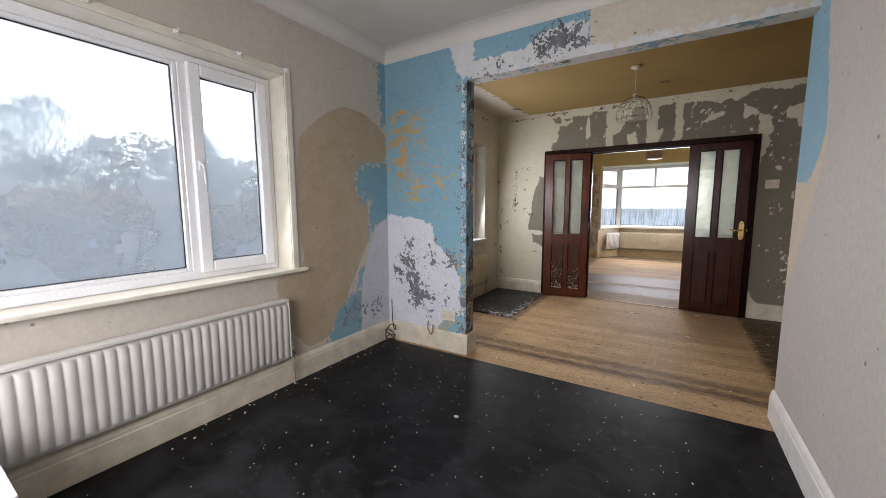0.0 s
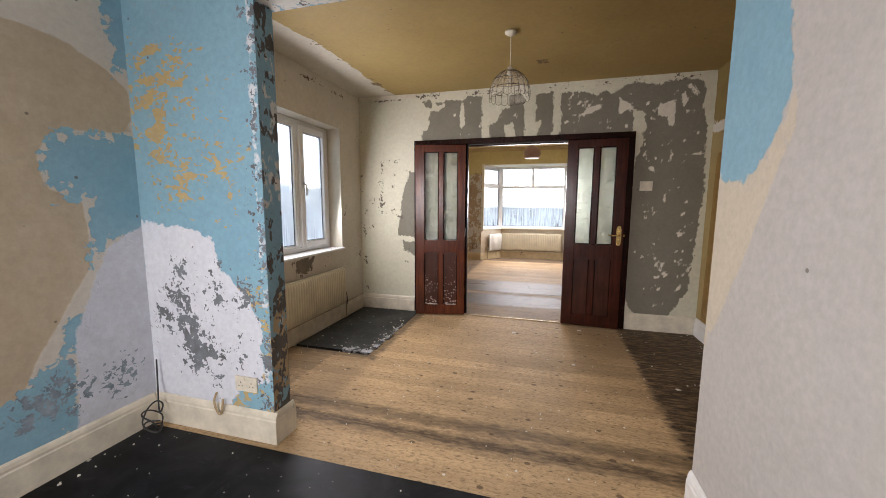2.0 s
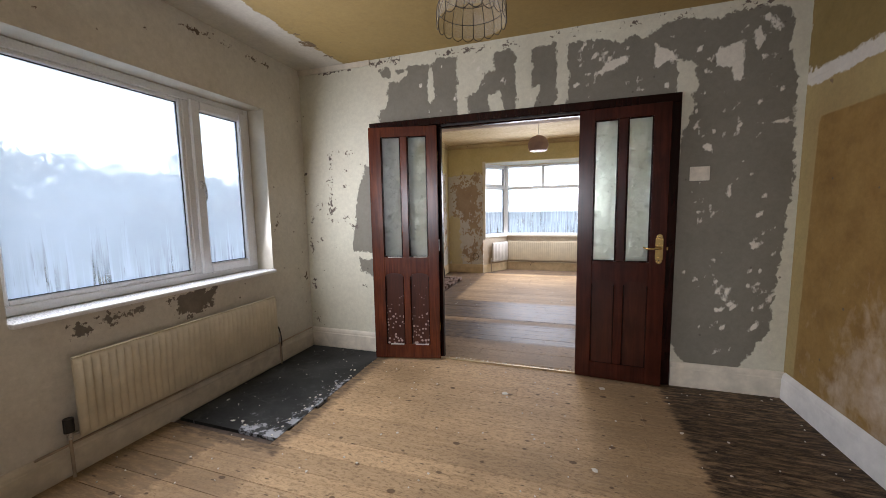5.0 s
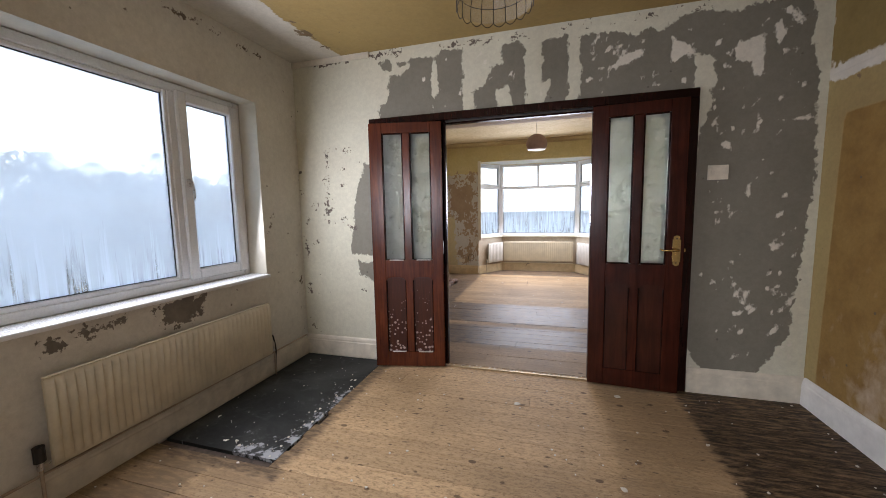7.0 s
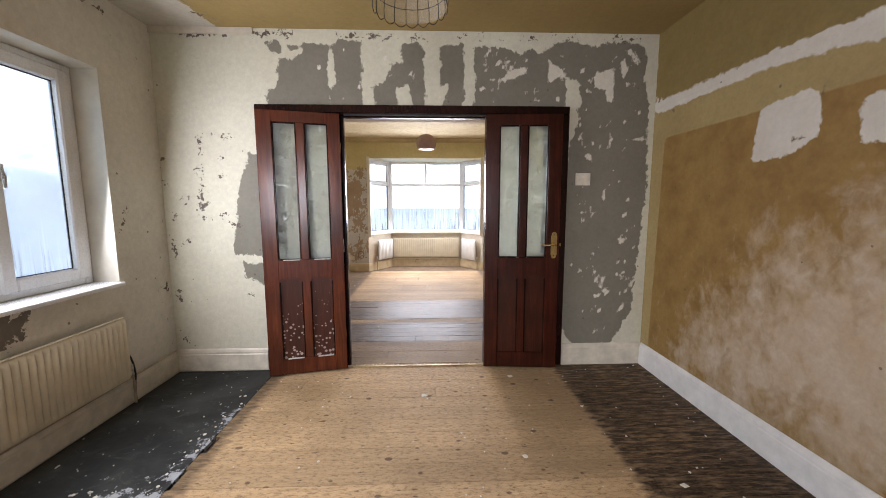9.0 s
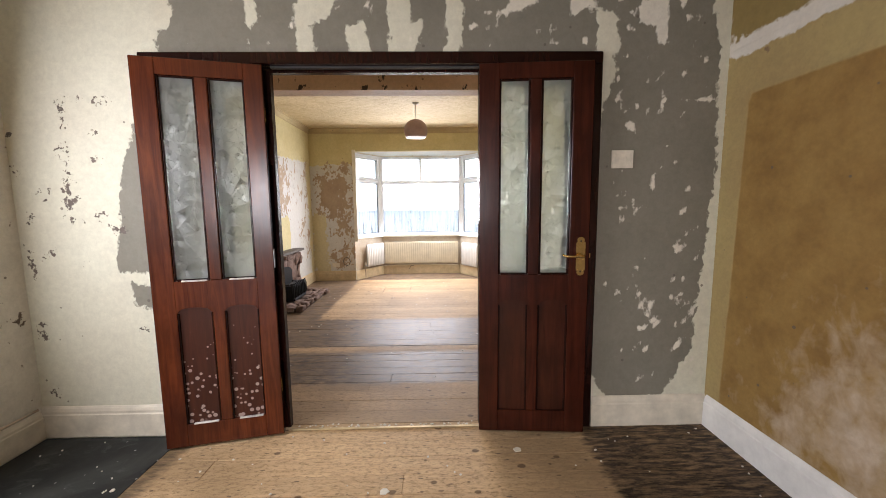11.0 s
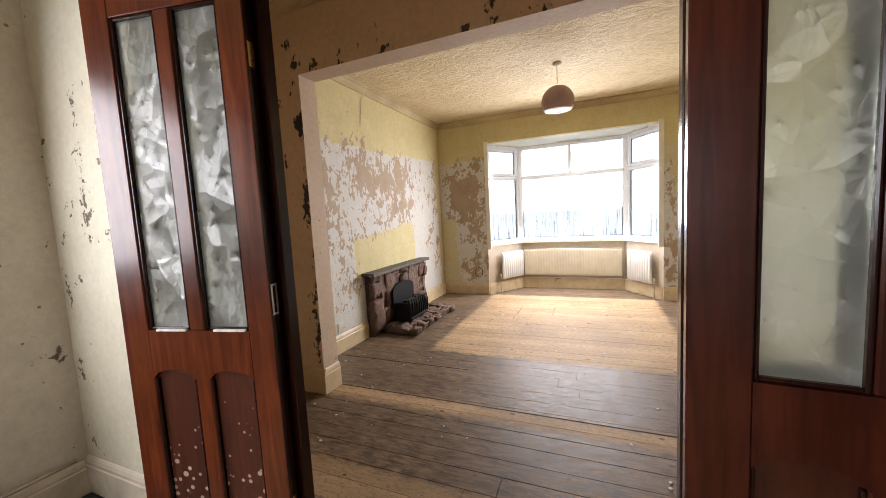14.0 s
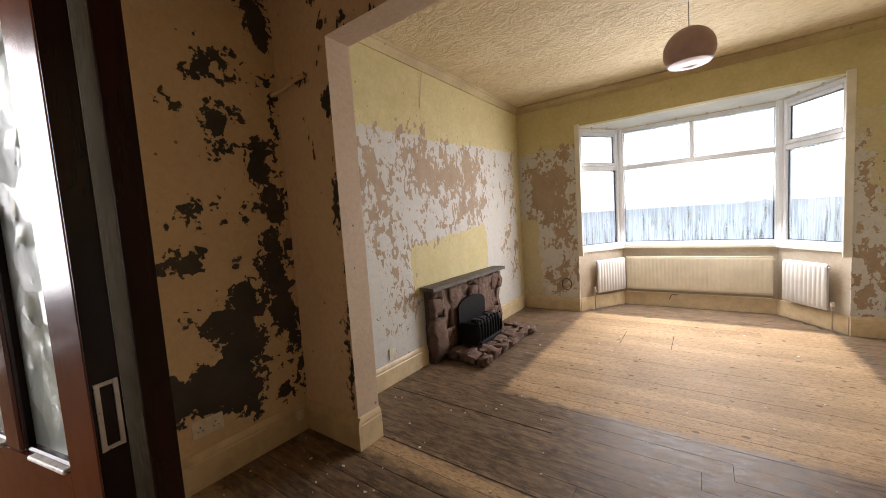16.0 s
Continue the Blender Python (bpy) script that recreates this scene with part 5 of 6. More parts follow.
def leaf(label, at, panel_mats, brass=False, plate=None, wood=None, right=0.105):
    """One folding leaf: two tall panes above, two arched panels below. Local x along its width, y its thickness."""
    d = thing("folding_door_leaf", label, "door", at, "folding door leaves", "structure")
    s, m, gz0, gz1, p0, p1 = 0.105, 0.058, 0.905, 1.925, 0.125, 0.765
    wood = wood or m_door
    r = LW - right
    mid0, mid1 = (s + r) / 2 - m / 2, (s + r) / 2 + m / 2
    part("stile", box(0, s, 0, LT, 0, LH, 0.003), wood, d)
    part("stile", box(r, LW, 0, LT, 0, LH, 0.003), wood, d)
    part("top_rail", box(s, r, 0.0006, LT - 0.0006, gz1, LH, 0.002), wood, d)
    part("bottom_rail", box(s, r, 0.0006, LT - 0.0006, 0, p0, 0.002), wood, d)
    # lock rail with an arched lower edge over each panel
    low = [(s, gz0), (s, p1 - 0.030)]
    for a, b in ((s, mid0), (mid1, r)):
        for i in range(9):
            t = i / 8
            lift = 0.030 * min(1.0, max(0.0, math.sin(math.pi * t)) ** 0.35)
            low.append((a + (b - a) * t, p1 - 0.030 + lift))
    low += [(r, p1 - 0.030), (r, gz0)]
    clean = [q for i, q in enumerate(low) if i == 0 or (abs(q[0] - low[i - 1][0]) + abs(q[1] - low[i - 1][1])) > 1e-5]
    part("lock_rail", add_prism(bmesh.new(), clean, 0.0006, LT - 0.0006), wood, d)
    part("muntin", box(mid0, mid1, 0.0006, LT - 0.0006, gz0, gz1, 0.004), wood, d)
    part("muntin", box(mid0, mid1, 0.0014, LT - 0.0014, p0, p1 - 0.026, 0.004), wood, d)
    for i, (a, b) in enumerate(((s, mid0), (mid1, r))):
        part("pane", box(a - 0.004, b + 0.004, LT / 2 - 0.002, LT / 2 + 0.002, gz0 - 0.004, gz1 + 0.004), m_leaf, d, "obscure glass pressed with a leaf pattern")
        bead = bar_frame(bmesh.new(), a + 0.0005, b - 0.0005, gz0 + 0.0005, gz1 - 0.0005, 0.009, 0.005, LT - 0.005, 0.003)
        part("glazing_bead", bead, m_frame, d)
        part("panel", box(a - 0.003, b + 0.003, 0.016, LT - 0.016, p0 - 0.003, p1 + 0.004), panel_mats[i], d)
        # beads coloured near-black to draw the shade in the panel recess
        for e0, e1 in ((a + 0.0005, a + 0.008), (b - 0.008, b - 0.0005)):
            part("panel_shade_bead", box(e0, e1, 0.004, LT - 0.004, p0 + 0.001, p1 - 0.032, 0.002), m_frame, d)
        if plate:
            for z in (gz0, p0):
                part("clip", box(a + 0.035, b - 0.012, -0.004, 0.010, z - 0.003, z + 0.005, 0.002), m_clip, d, "chipped white painted bead")
    # thin strip that colours the leaf's edge near-black
    part("dark_edge_strip", box(LW + 0.0002, LW + 0.0012, 0.001, LT - 0.001, 0.002, LH - 0.002), m_frame, d)
    if brass:
        x = LW - 0.045
        half = [(0.024, 0.074), (0.017, 0.080), (0.020, 0.088), (0.016, 0.097), (0.007, 0.103)]
        out = [(x + a, 1.005 + b) for a, b in half] + [(x - a, 1.005 + b) for a, b in half[::-1]]
        out += [(x - a, 1.005 - b) for a, b in half] + [(x + a, 1.005 - b) for a, b in half[::-1]]
        hnd = part("handle_plate", add_prism(bmesh.new(), out, -0.005, -0.0003), m_brass, d, "polished brass lever handle plate")
        bm = add_tube(bmesh.new(), [(x, -0.004, 1.012), (x, -0.03, 1.012), (x, -0.042, 1.012)], [0.010, 0.009, 0.009], 10)
        add_tube(bm, [(x + 0.008, -0.042, 1.012), (x - 0.02, -0.044, 1.012), (x - 0.05, -0.044, 1.008), (x - 0.085, -0.042, 1.010), (x - 0.105, -0.040, 1.018)],
                 [0.009, 0.009, 0.007, 0.007, 0.005], 10)
        part("lever", bm, m_brass, hnd, "", True)
        part("latch", box(LW + 0.0003, LW + 0.012, 0.012, 0.026, 0.995, 1.02, 0.002), m_brass, d)
        for dz in (-0.082, 0.082):
            bm = add_tube(bmesh.new(), [(x, -0.0066, 1.005 + dz), (x, -0.0048, 1.005 + dz)], 0.0045, 10)
            part("screw", bm, m_wire, hnd)
    if plate:
        ob = part("keep_plate", bar_frame(bmesh.new(), 0.004, 0.032, 0.0, 0.10, 0.006, -0.002, 0.001, 0.0), m_chrome, d, "worn steel keep plate")
        ob.matrix_local = pose(LW + 0.0015, 0.001, plate, 0, 0, 90)
        for z in (0.25, 1.72):
            part("hinge", box(LW + 0.0003, LW + 0.003, 0.006, 0.034, z, z + 0.075, 0.001), m_brass, d)
    return d


leaf("mahogany folding door leaf, folded back, mildew on its panels", pose(-1.451, 5.294, 0.012, 0, 0, 12.2), (m_panel_sp, m_panel_sp), plate=0.955, right=0.090)
# both rear leaves use the near-black frame wood, darker than the front pair
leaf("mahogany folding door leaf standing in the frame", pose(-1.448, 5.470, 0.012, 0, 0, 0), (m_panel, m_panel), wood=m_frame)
leaf("mahogany folding door leaf, folded back, shade in its colour, with brass lever", pose(0.233, 5.408, 0.012, 0, 0, -4.0), (m_panel_shaded, m_panel_shaded), brass=True, wood=m_door_shaded)
leaf("mahogany folding door leaf standing in the frame", pose(0.236, 5.470, 0.012, 0, 0, 0), (m_panel_shaded, m_panel_shaded), wood=m_frame)


# ---- radiators ----
def radiator(label, at, length, z0, z1, mat, rib=0.045, grille=False, valves=(1, 1), pipe_to=0.0, flat=False):
    """Pressed steel panel radiator; local x along the wall, y away from the wall."""
    r = thing("radiator", label, "radiator", at)
    n = max(2, int(length / rib))
    bm = bmesh.new()
    prof = []
    for i in range(n):
        a = i * length / n
        w = length / n
        d = 0.002 if flat else 0.010
        prof += [(a, 0.060), (a + w * 0.06, 0.060), (a + w * 0.20, 0.060 + d), (a + w * 0.80, 0.060 + d), (a + w * 0.94, 0.060)]
    prof.append((length, 0.060))
    cols = []
    hi = z1 - z0
    zs = (0.0, 0.016, 0.03, hi - 0.03, hi - 0.016, hi)
    for x, y in prof:
        cols.append([bm.verts.new((x, (0.060 if k in (1, 4) else 0.052 if k in (0, 5) else y), z0 + z)) for k, z in enumerate(zs)])
    for a, b in zip(cols, cols[1:]):
        for k in range(len(zs) - 1):
            bm.faces.new((a[k], b[k], b[k + 1], a[k + 1]))
    part("front_panel", bm, mat, r, "", True)
    part("back_panel", box(0.002, length - 0.002, 0.030, 0.051, z0 + 0.002, z1 - 0.002, 0.006), mat, r)
    for x in (0.12, length - 0.15):
        part("bracket", box(x, x + 0.03, 0.001, 0.030, z0 + 0.02, z1 - 0.05), mat, r)
    if grille:
        part("top_grille", box(-0.006, length + 0.006, 0.012, 0.076, z1 + 0.001, z1 + 0.022, 0.006, 2), mat, r)
        part("side_panel", box(length + 0.001, length + 0.006, 0.014, 0.074, z0 + 0.01, z1, 0.002), mat, r)
        part("side_panel", box(-0.006, -0.001, 0.014, 0.074, z0 + 0.01, z1, 0.002), mat, r)
    else:
        part("top_seam", box(0.0, length, 0.038, 0.058, z1 - 0.002, z1 + 0.006, 0.003), mat, r)
    for side, x, sgn in ((0, -0.004, -1), (1, length + 0.004, 1)):
        if not valves[side]:
            continue
        bm = add_tube(bmesh.new(), [(x, 0.042, z0 + 0.03), (x + sgn * 0.035, 0.042, z0 + 0.03)], 0.009, 10)
        add_tube(bm, [(x + sgn * 0.035, 0.042, z0 + 0.012), (x + sgn * 0.035, 0.042, z0 + 0.05)], 0.013, 10)
        v = part("valve", bm, m_chrome, r)
        cap = add_tube(bmesh.new(), [(x + sgn * 0.035, 0.042, z0 + 0.05), (x + sgn * 0.035, 0.042, z0 + (0.085 if valves[side] == 1 else 0.12))],
                       0.014 if valves[side] == 1 else 0.021, 12)
        part("valve_cap", cap, m_socket if valves[side] == 1 else m_black, r)
        part("pipe", add_tube(bmesh.new(), [(x + sgn * 0.035, 0.042, z0 + 0.012), (x + sgn * 0.035, 0.042, 0.0)], 0.0075, 8), m_copper, r)
    bm = add_tube(bmesh.new(), [(-0.001, 0.045, z1 - 0.03), (-0.014, 0.045, z1 - 0.03)], 0.010, 8)
    part("air_vent", bm, m_chrome, r)
    return r


# local y must point away from the wall (+x for the west wall): x local runs to -y
radiator("long white radiator with a top grille under the window", pose(WX + 0.001, 1.63, 0, 0, 0, -90), 1.80, 0.215, 0.63, m_rad_w, 0.047, True, (1, 1))
radiator("cream panel radiator under the dining room window", pose(WX + 0.001, 4.93, 0, 0, 0, -90), 1.36, 0.19, 0.605, m_rad_c, 0.036, False, (1, 2))
ang = math.degrees(math.atan2(0.62, 0.40))
radiator("short cream radiator on the bay side", pose(-1.063, 10.535, 0, 0, 0, ang + 180), 0.46, 0.21, 0.62, m_rad_w, 0.042, False, (0, 1))
radiator("long cream radiator under the bay window", pose(0.43, 10.578, 0, 0, 0, 180), 1.43, 0.21, 0.63, m_rad_c, 0.042, False, (0, 0), flat=True)
radiator("short cream radiator on the bay side", pose(0.79, 10.075, 0, 0, 0, 180 - ang), 0.46, 0.19, 0.62, m_rad_w, 0.042, False, (1, 0))

# ---- sockets, switch, cables ----


def plate(name, label, category, at, w, h, holes):
    """A wiring plate; local x across, z up, y out of the wall."""
    ob = thing(name, label, category, at)
    part("faceplate", box(-w / 2, w / 2, 0.0005, 0.010, -h / 2, h / 2, 0.003, 2), m_socket, ob)
    for hx, hz, hw, hh, m in holes:
        part("switch_rocker" if m == 0 else "socket_hole", box(hx - hw / 2, hx + hw / 2, 0.0095, 0.0125 if m == 0 else 0.0104, hz - hh / 2, hz + hh / 2), m_socket if m == 0 else m_black, ob)
    return ob


DOUBLE = [(dx + ox, oz, w, h, 1) for dx in (-0.036, 0.036) for ox, oz, w, h in ((0, 0.008, 0.005, 0.009), (-0.011, -0.012, 0.008, 0.005), (0.011, -0.012, 0.008, 0.005))] \
    + [(dx, 0.027, 0.012, 0.018, 0) for dx in (-0.012, 0.012)]
plate("wall_socket", "aged white double socket above the skirting", "socket", pose(-1.56, KN - 0.0006, 0.325, 0, 0, 180), 0.146, 0.086, DOUBLE)
plate("light_switch", "white twin light switch on grey plaster", "light switch", pose(1.016, MN - 0.0006, 1.534, 0, 0, 180), 0.118, 0.096, [(-0.03, 0, 0.02, 0.03, 0), (0.03, 0, 0.02, 0.03, 0)])
plate("wall_socket", "grimy cream double socket on the flaking wall", "socket", pose(WX + 0.0006, 6.03, 0.30, 0, 0, -90), 0.146, 0.086, DOUBLE)
plate("wall_socket", "aged cream socket above the skirting", "socket", pose(LX + 0.0006, 7.33, 0.24, 0, 0, -90), 0.086, 0.086, DOUBLE[:3])
plate("junction_box", "small cream cable box on the skirting", "junction box", pose(WX + 0.021, 6.52, 0.12, 0, 0, -90), 0.05, 0.06, [])


def loop_cable(name, label, pts, r, mat):
    cu = bpy.data.curves.new(name, "CURVE")
    cu.dimensions, cu.bevel_depth, cu.bevel_resolution, cu.resolution_u = "3D", r, 2, 6
    sp = cu.splines.new("NURBS")
    sp.points.add(len(pts) - 1)
    for p, q in zip(sp.points, pts):
        p.co = (*q, 1)
    sp.use_endpoint_u, sp.order_u = True, 3
    cu.materials.append(mat)
    ob = new(name, cu)
    return tagged(ob, label, "cable")


rng = random.Random(9)
tang = [(-2.195, 2.775, 0.40), (-2.19, 2.765, 0.22)]
for i in range(22):
    t = i * 0.9
    tang.append((-2.15 + 0.05 * math.cos(t) + rng.uniform(-0.02, 0.02), 2.70 + 0.05 * math.sin(t) + rng.uniform(-0.02, 0.02), max(0.008, 0.10 + 0.07 * math.sin(t * 0.77) - 0.004 * i)))
loop_cable("loose_cable", "tangle of black cable in the kitchen corner", tang, 0.0045, m_black)
loop_cable("loose_cable", "short cut cable end hanging over the skirting", [(-1.78, 2.798, 0.24), (-1.775, 2.77, 0.22), (-1.76, 2.765, 0.16), (-1.73, 2.768, 0.12), (-1.71, 2.766, 0.17), (-1.72, 2.78, 0.22)], 0.006,
           plain("tan_cable_sheath", (0.35, 0.25, 0.13), 0.6))
loop_cable("loose_cable", "black cable hooked beside the radiator", [(WX + 0.03, 4.99, 0.0), (WX + 0.032, 4.985, 0.12), (WX + 0.06, 4.97, 0.20), (WX + 0.05, 4.965, 0.30), (WX + 0.03, 4.97, 0.33)], 0.006, m_black)
ring = [(-1.60 + 0.062 * math.cos(t), LN - 0.02 + 0.004 * math.sin(3 * t), 0.345 + 0.075 * math.sin(t)) for t in (k * 0.55 for k in range(24))]
loop_cable("loose_cable", "black cable coiled in a ring on the lounge wall", ring, 0.0045, m_black)
loop_cable("loose_cable", "thin black wire end by the bay radiator", [(-0.53, 10.53, 0.10), (-0.52, 10.515, 0.12), (-0.50, 10.51, 0.17), (-0.46, 10.512, 0.16), (-0.44, 10.515, 0.17)], 0.004, m_black)
loop_cable("surface_pipe", "old pipe running along the skirting to the radiator", [(WX + 0.034, 5.40, 0.19), (WX + 0.034, 5.0, 0.185), (WX + 0.034, 4.7, 0.18), (WX + 0.034, 3.4, 0.17)], 0.007, m_copper)

plate("blanking_plate", "small cream blanking plate above the skirting", "wall plate", pose(-1.80, LN - 0.0006, 0.28, 0, 0, 180), 0.13, 0.075, [])
loop_cable("loose_cable", "thin old wire hanging down the yellow wall", [(LX + 0.055, 7.93, 2.575), (LX + 0.012, 7.93, 2.54), (LX + 0.005, 7.92, 2.40), (LX + 0.006, 7.89, 2.25)], 0.003, m_cord)
loop_cable("surface_pipe", "cream painted pipe under the bay radiators", [(-1.0, 10.53, 0.175), (-0.9, 10.545, 0.175), (0.33, 10.545, 0.175), (0.43, 10.53, 0.175)], 0.0075, m_track)
loop_cable("surface_pipe", "stub of painted pipe on the passage wall", [(WX + 0.001, 6.56, 2.06), (WX + 0.10, 6.575, 2.07), (WX + 0.20, 6.575, 2.10), (WX + 0.30, 6.585, 2.10)], 0.011, m_nib)

# ---- pendant lamps ----
cage = thing("pendant_lamp", "wire dome pendant lampshade with clear panes on a ceiling flex", "lamp", pose(-0.278, 4.17, 0))
part("ceiling_rose", add_lathe(bmesh.new(), [(0.001, 2.629), (0.045, 2.629), (0.045, 2.618), (0.03, 2.606), (0.012, 2.600), (0.001, 2.600)], 20), m_cord, cage, "", True)
part("flex", add_tube(bmesh.new(), [(0, 0, 2.601), (0.002, 0, 2.50), (0, 0, 2.375)], 0.0035, 6), m_cord, cage)
part("lampholder", add_lathe(bmesh.new(), [(0.001, 2.38), (0.018, 2.375), (0.020, 2.33), (0.016, 2.315), (0.001, 2.315)], 14), m_cord, cage, "", True)
part("bulb", add_lathe(bmesh.new(), [(0.001, 2.225), (0.018, 2.23), (0.028, 2.25), (0.027, 2.275), (0.016, 2.30), (0.014, 2.315)], 16), m_capiz, cage, "", True)


def dome(t):
    """Half outline of the dome: t from 0 at the top to 1 at the rim."""
    a = t * math.radians(98)
    return 0.157 * math.sin(a), 2.355 - 0.165 * (1 - math.cos(a)) - 0.02 * t


RIBS = 18
for k in range(RIBS):
    a = 2 * math.pi * k / RIBS
    rib = add_tube(bmesh.new(), [(dome(t)[0] * math.cos(a), dome(t)[0] * math.sin(a), dome(t)[1]) for t in [0.12 + 0.11 * i for i in range(9)]], 0.0017, 4, False)
    part("wire_rib", rib, m_wire, cage)
for t in (0.12, 0.34, 0.56, 0.80):
    r, z = dome(t)
    part("wire_ring", add_tube(bmesh.new(), [(r * math.cos(a), r * math.sin(a), z) for a in (2 * math.pi * i / 36 for i in range(37))], 0.0019, 4, False), m_wire, cage)
pts = []
for i in range(RIBS * 6 + 1):
    a = 2 * math.pi * i / (RIBS * 6)
    r, z = dome(1.0)
    pts.append((r * math.cos(a), r * math.sin(a), z - 0.016 * abs(math.sin(a * RIBS / 2))))
part("wire_rim", add_tube(bmesh.new(), pts, 0.0019, 4, False), m_wire, cage)
part("shade_panes", add_lathe(bmesh.new(), [dome(0.12 + 0.11 * i) for i in range(9)], RIBS), m_capiz, cage)

lamp = thing("pendant_lamp", "dusky pink globe pendant shade on a white flex", "lamp", pose(-0.25, 8.43, 0))
part("ceiling_rose", add_lathe(bmesh.new(), [(0.001, 2.659), (0.042, 2.659), (0.042, 2.648), (0.028, 2.636), (0.001, 2.632)], 20), m_cord, lamp, "", True)
part("flex", add_tube(bmesh.new(), [(0, 0, 2.635), (0, 0, 2.46)], 0.004, 6), m_cord, lamp)
prof = [(0.155 * math.sin(a), 2.30 + 0.150 * math.cos(a)) for a in (math.radians(8 + 117 * i / 14) for i in range(15))]
prof += [(r - 0.004, z + 0.001) for r, z in prof[::-1]]
part("shade", add_lathe(bmesh.new(), prof, 36), m_shade, lamp, "", True)
part("lampholder", add_lathe(bmesh.new(), [(0.001, 2.455), (0.02, 2.45), (0.02, 2.38), (0.001, 2.38)], 14), m_cord, lamp, "", True)
part("diffuser_rim", add_lathe(bmesh.new(), [(0.124, 2.214), (0.09, 2.206), (0.001, 2.203), (0.001, 2.207), (0.09, 2.210), (0.122, 2.219)], 36), plain("pale_lamp_diffuser", (0.6, 0.47, 0.40), 0.5), lamp, "", True)


# flower lamp in the passage
flower = thing("pendant_lamp", "flower-shaped pendant lamp with wire-edged glass petals", "lamp", pose(-0.25, 6.10, 0))
part("ceiling_rose", add_lathe(bmesh.new(), [(0.001, 2.659), (0.04, 2.659), (0.04, 2.648), (0.02, 2.636), (0.001, 2.632)], 16), m_cord, flower, "", True)
part("flex", add_tube(bmesh.new(), [(0, 0, 2.635), (0, 0, 2.42)], 0.0035, 6), m_cord, flower)
part("lampholder", add_lathe(bmesh.new(), [(0.001, 2.42), (0.018, 2.415), (0.02, 2.33), (0.001, 2.325)], 12), m_cord, flower, "", True)
for k in range(8):
    a = 2 * math.pi * k / 8
    ring = []
    for i in range(13):
        t = 2 * math.pi * i / 12
        u, w = 0.042 * math.sin(t), 0.5 - 0.5 * math.cos(t)
        r, z = 0.03 + 0.085 * math.sin(w * 1.7), 2.36 - 0.125 * w + 0.02 * w * w
        ring.append((r * math.cos(a) - u * math.sin(a), r * math.sin(a) + u * math.cos(a), z))
    petal = part("petal_rim", add_tube(bmesh.new(), ring, 0.0018, 4, False), m_wire, flower)
    bm = bmesh.new()
    bm.faces.new([bm.verts.new(p) for p in ring[:-1]])
    bmesh.ops.solidify(bm, geom=bm.faces[:], thickness=0.0012)
    part("petal_pane", bm, m_capiz, petal)


# ---- fireplace ----
def rough_stone(rng, x0, x1, y0, y1, z0, z1, jag=0.012, cuts=2):
    bm = box(x0, x1, y0, y1, z0, z1)
    bmesh.ops.subdivide_edges(bm, edges=bm.edges[:], cuts=cuts, use_grid_fill=True)
    o = Vector((rng.uniform(0, 50), rng.uniform(0, 50), rng.uniform(0, 50)))
    c = Vector(((x0 + x1) / 2, (y0 + y1) / 2, (z0 + z1) / 2))
    for v in bm.verts:
        v.co += noise.noise_vector(v.co * 11 + o) * jag + (c - v.co).normalized() * abs(noise.noise(v.co * 23 + o)) * jag * 0.6
    return bm


fp = thing("fireplace", "rough brown stone fireplace surround with a slate shelf", "fireplace")
part("core", box(LX + 0.001, -2.115, 7.77, 9.04, 0.0, 0.655), m_mortar, fp)
rng = random.Random(5)
y = 7.765
while y < 9.03:
    w = min(rng.uniform(0.10, 0.19), 9.045 - y)
    z = 0.06
    while z < 0.62:
        h = min(rng.uniform(0.16, 0.42), 0.655 - z)
        if h > 0.05:
            part("stone", rough_stone(rng, -2.14, rng.uniform(-2.10, -2.065), y - 0.006, y + w + 0.006, z - 0.006, z + h - 0.004, 0.034, 3), m_stone, fp, smooth=True)
        z += h
    y += w
part("shelf", rough_stone(rng, LX + 0.002, -2.035, 7.715, 9.085, 0.660, 0.692, 0.004, 4), m_slate, fp, "dusty slate mantel shelf")
hearth = thing("hearth", "raised hearth of rough crazy-paved stone", "hearth")
part("core", box(-2.135, -1.69, 7.92, 9.0, 0.0, 0.045), m_mortar, hearth)
for i in range(4):
    for j in range(7):
        x0, y0 = -2.06 + i * 0.1 + rng.uniform(-0.015, 0.015), 7.90 + j * 0.158 + rng.uniform(-0.03, 0.03)
        part("stone", rough_stone(rng, x0, x0 + 0.094, y0, y0 + 0.148, 0.02, 0.065 + rng.uniform(0, 0.022), 0.030, 3), m_stone, hearth, smooth=True)

fire = thing("electric_fire", "black cast iron coal-effect fire basket with arched back", "electric fire")
arch = [(8.10, 0.07), (8.60, 0.07), (8.60, 0.42)] + [(8.35 + 0.25 * math.cos(t), 0.42 + 0.085 * math.sin(t)) for t in (math.pi * i / 10 for i in range(1, 10))] + [(8.10, 0.42)]
bm = add_prism(bmesh.new(), arch, 0, 0.018)
ob = part("arched_back", bm, m_iron, fire)
ob.matrix_local = Matrix(((0, 1, 0, -2.068), (1, 0, 0, 0), (0, 0, 1, 0), (0, 0, 0, 1)))
part("firebox", box(-2.048, -1.90, 8.14, 8.56, 0.085, 0.235, 0.006), m_iron, fire)
for x, z in ((-1.875, 0.12), (-1.875, 0.285)):
    part("grate_rail", box(x - 0.012, x + 0.012, 8.12, 8.58, z - 0.012, z + 0.012, 0.005), m_iron, fire)
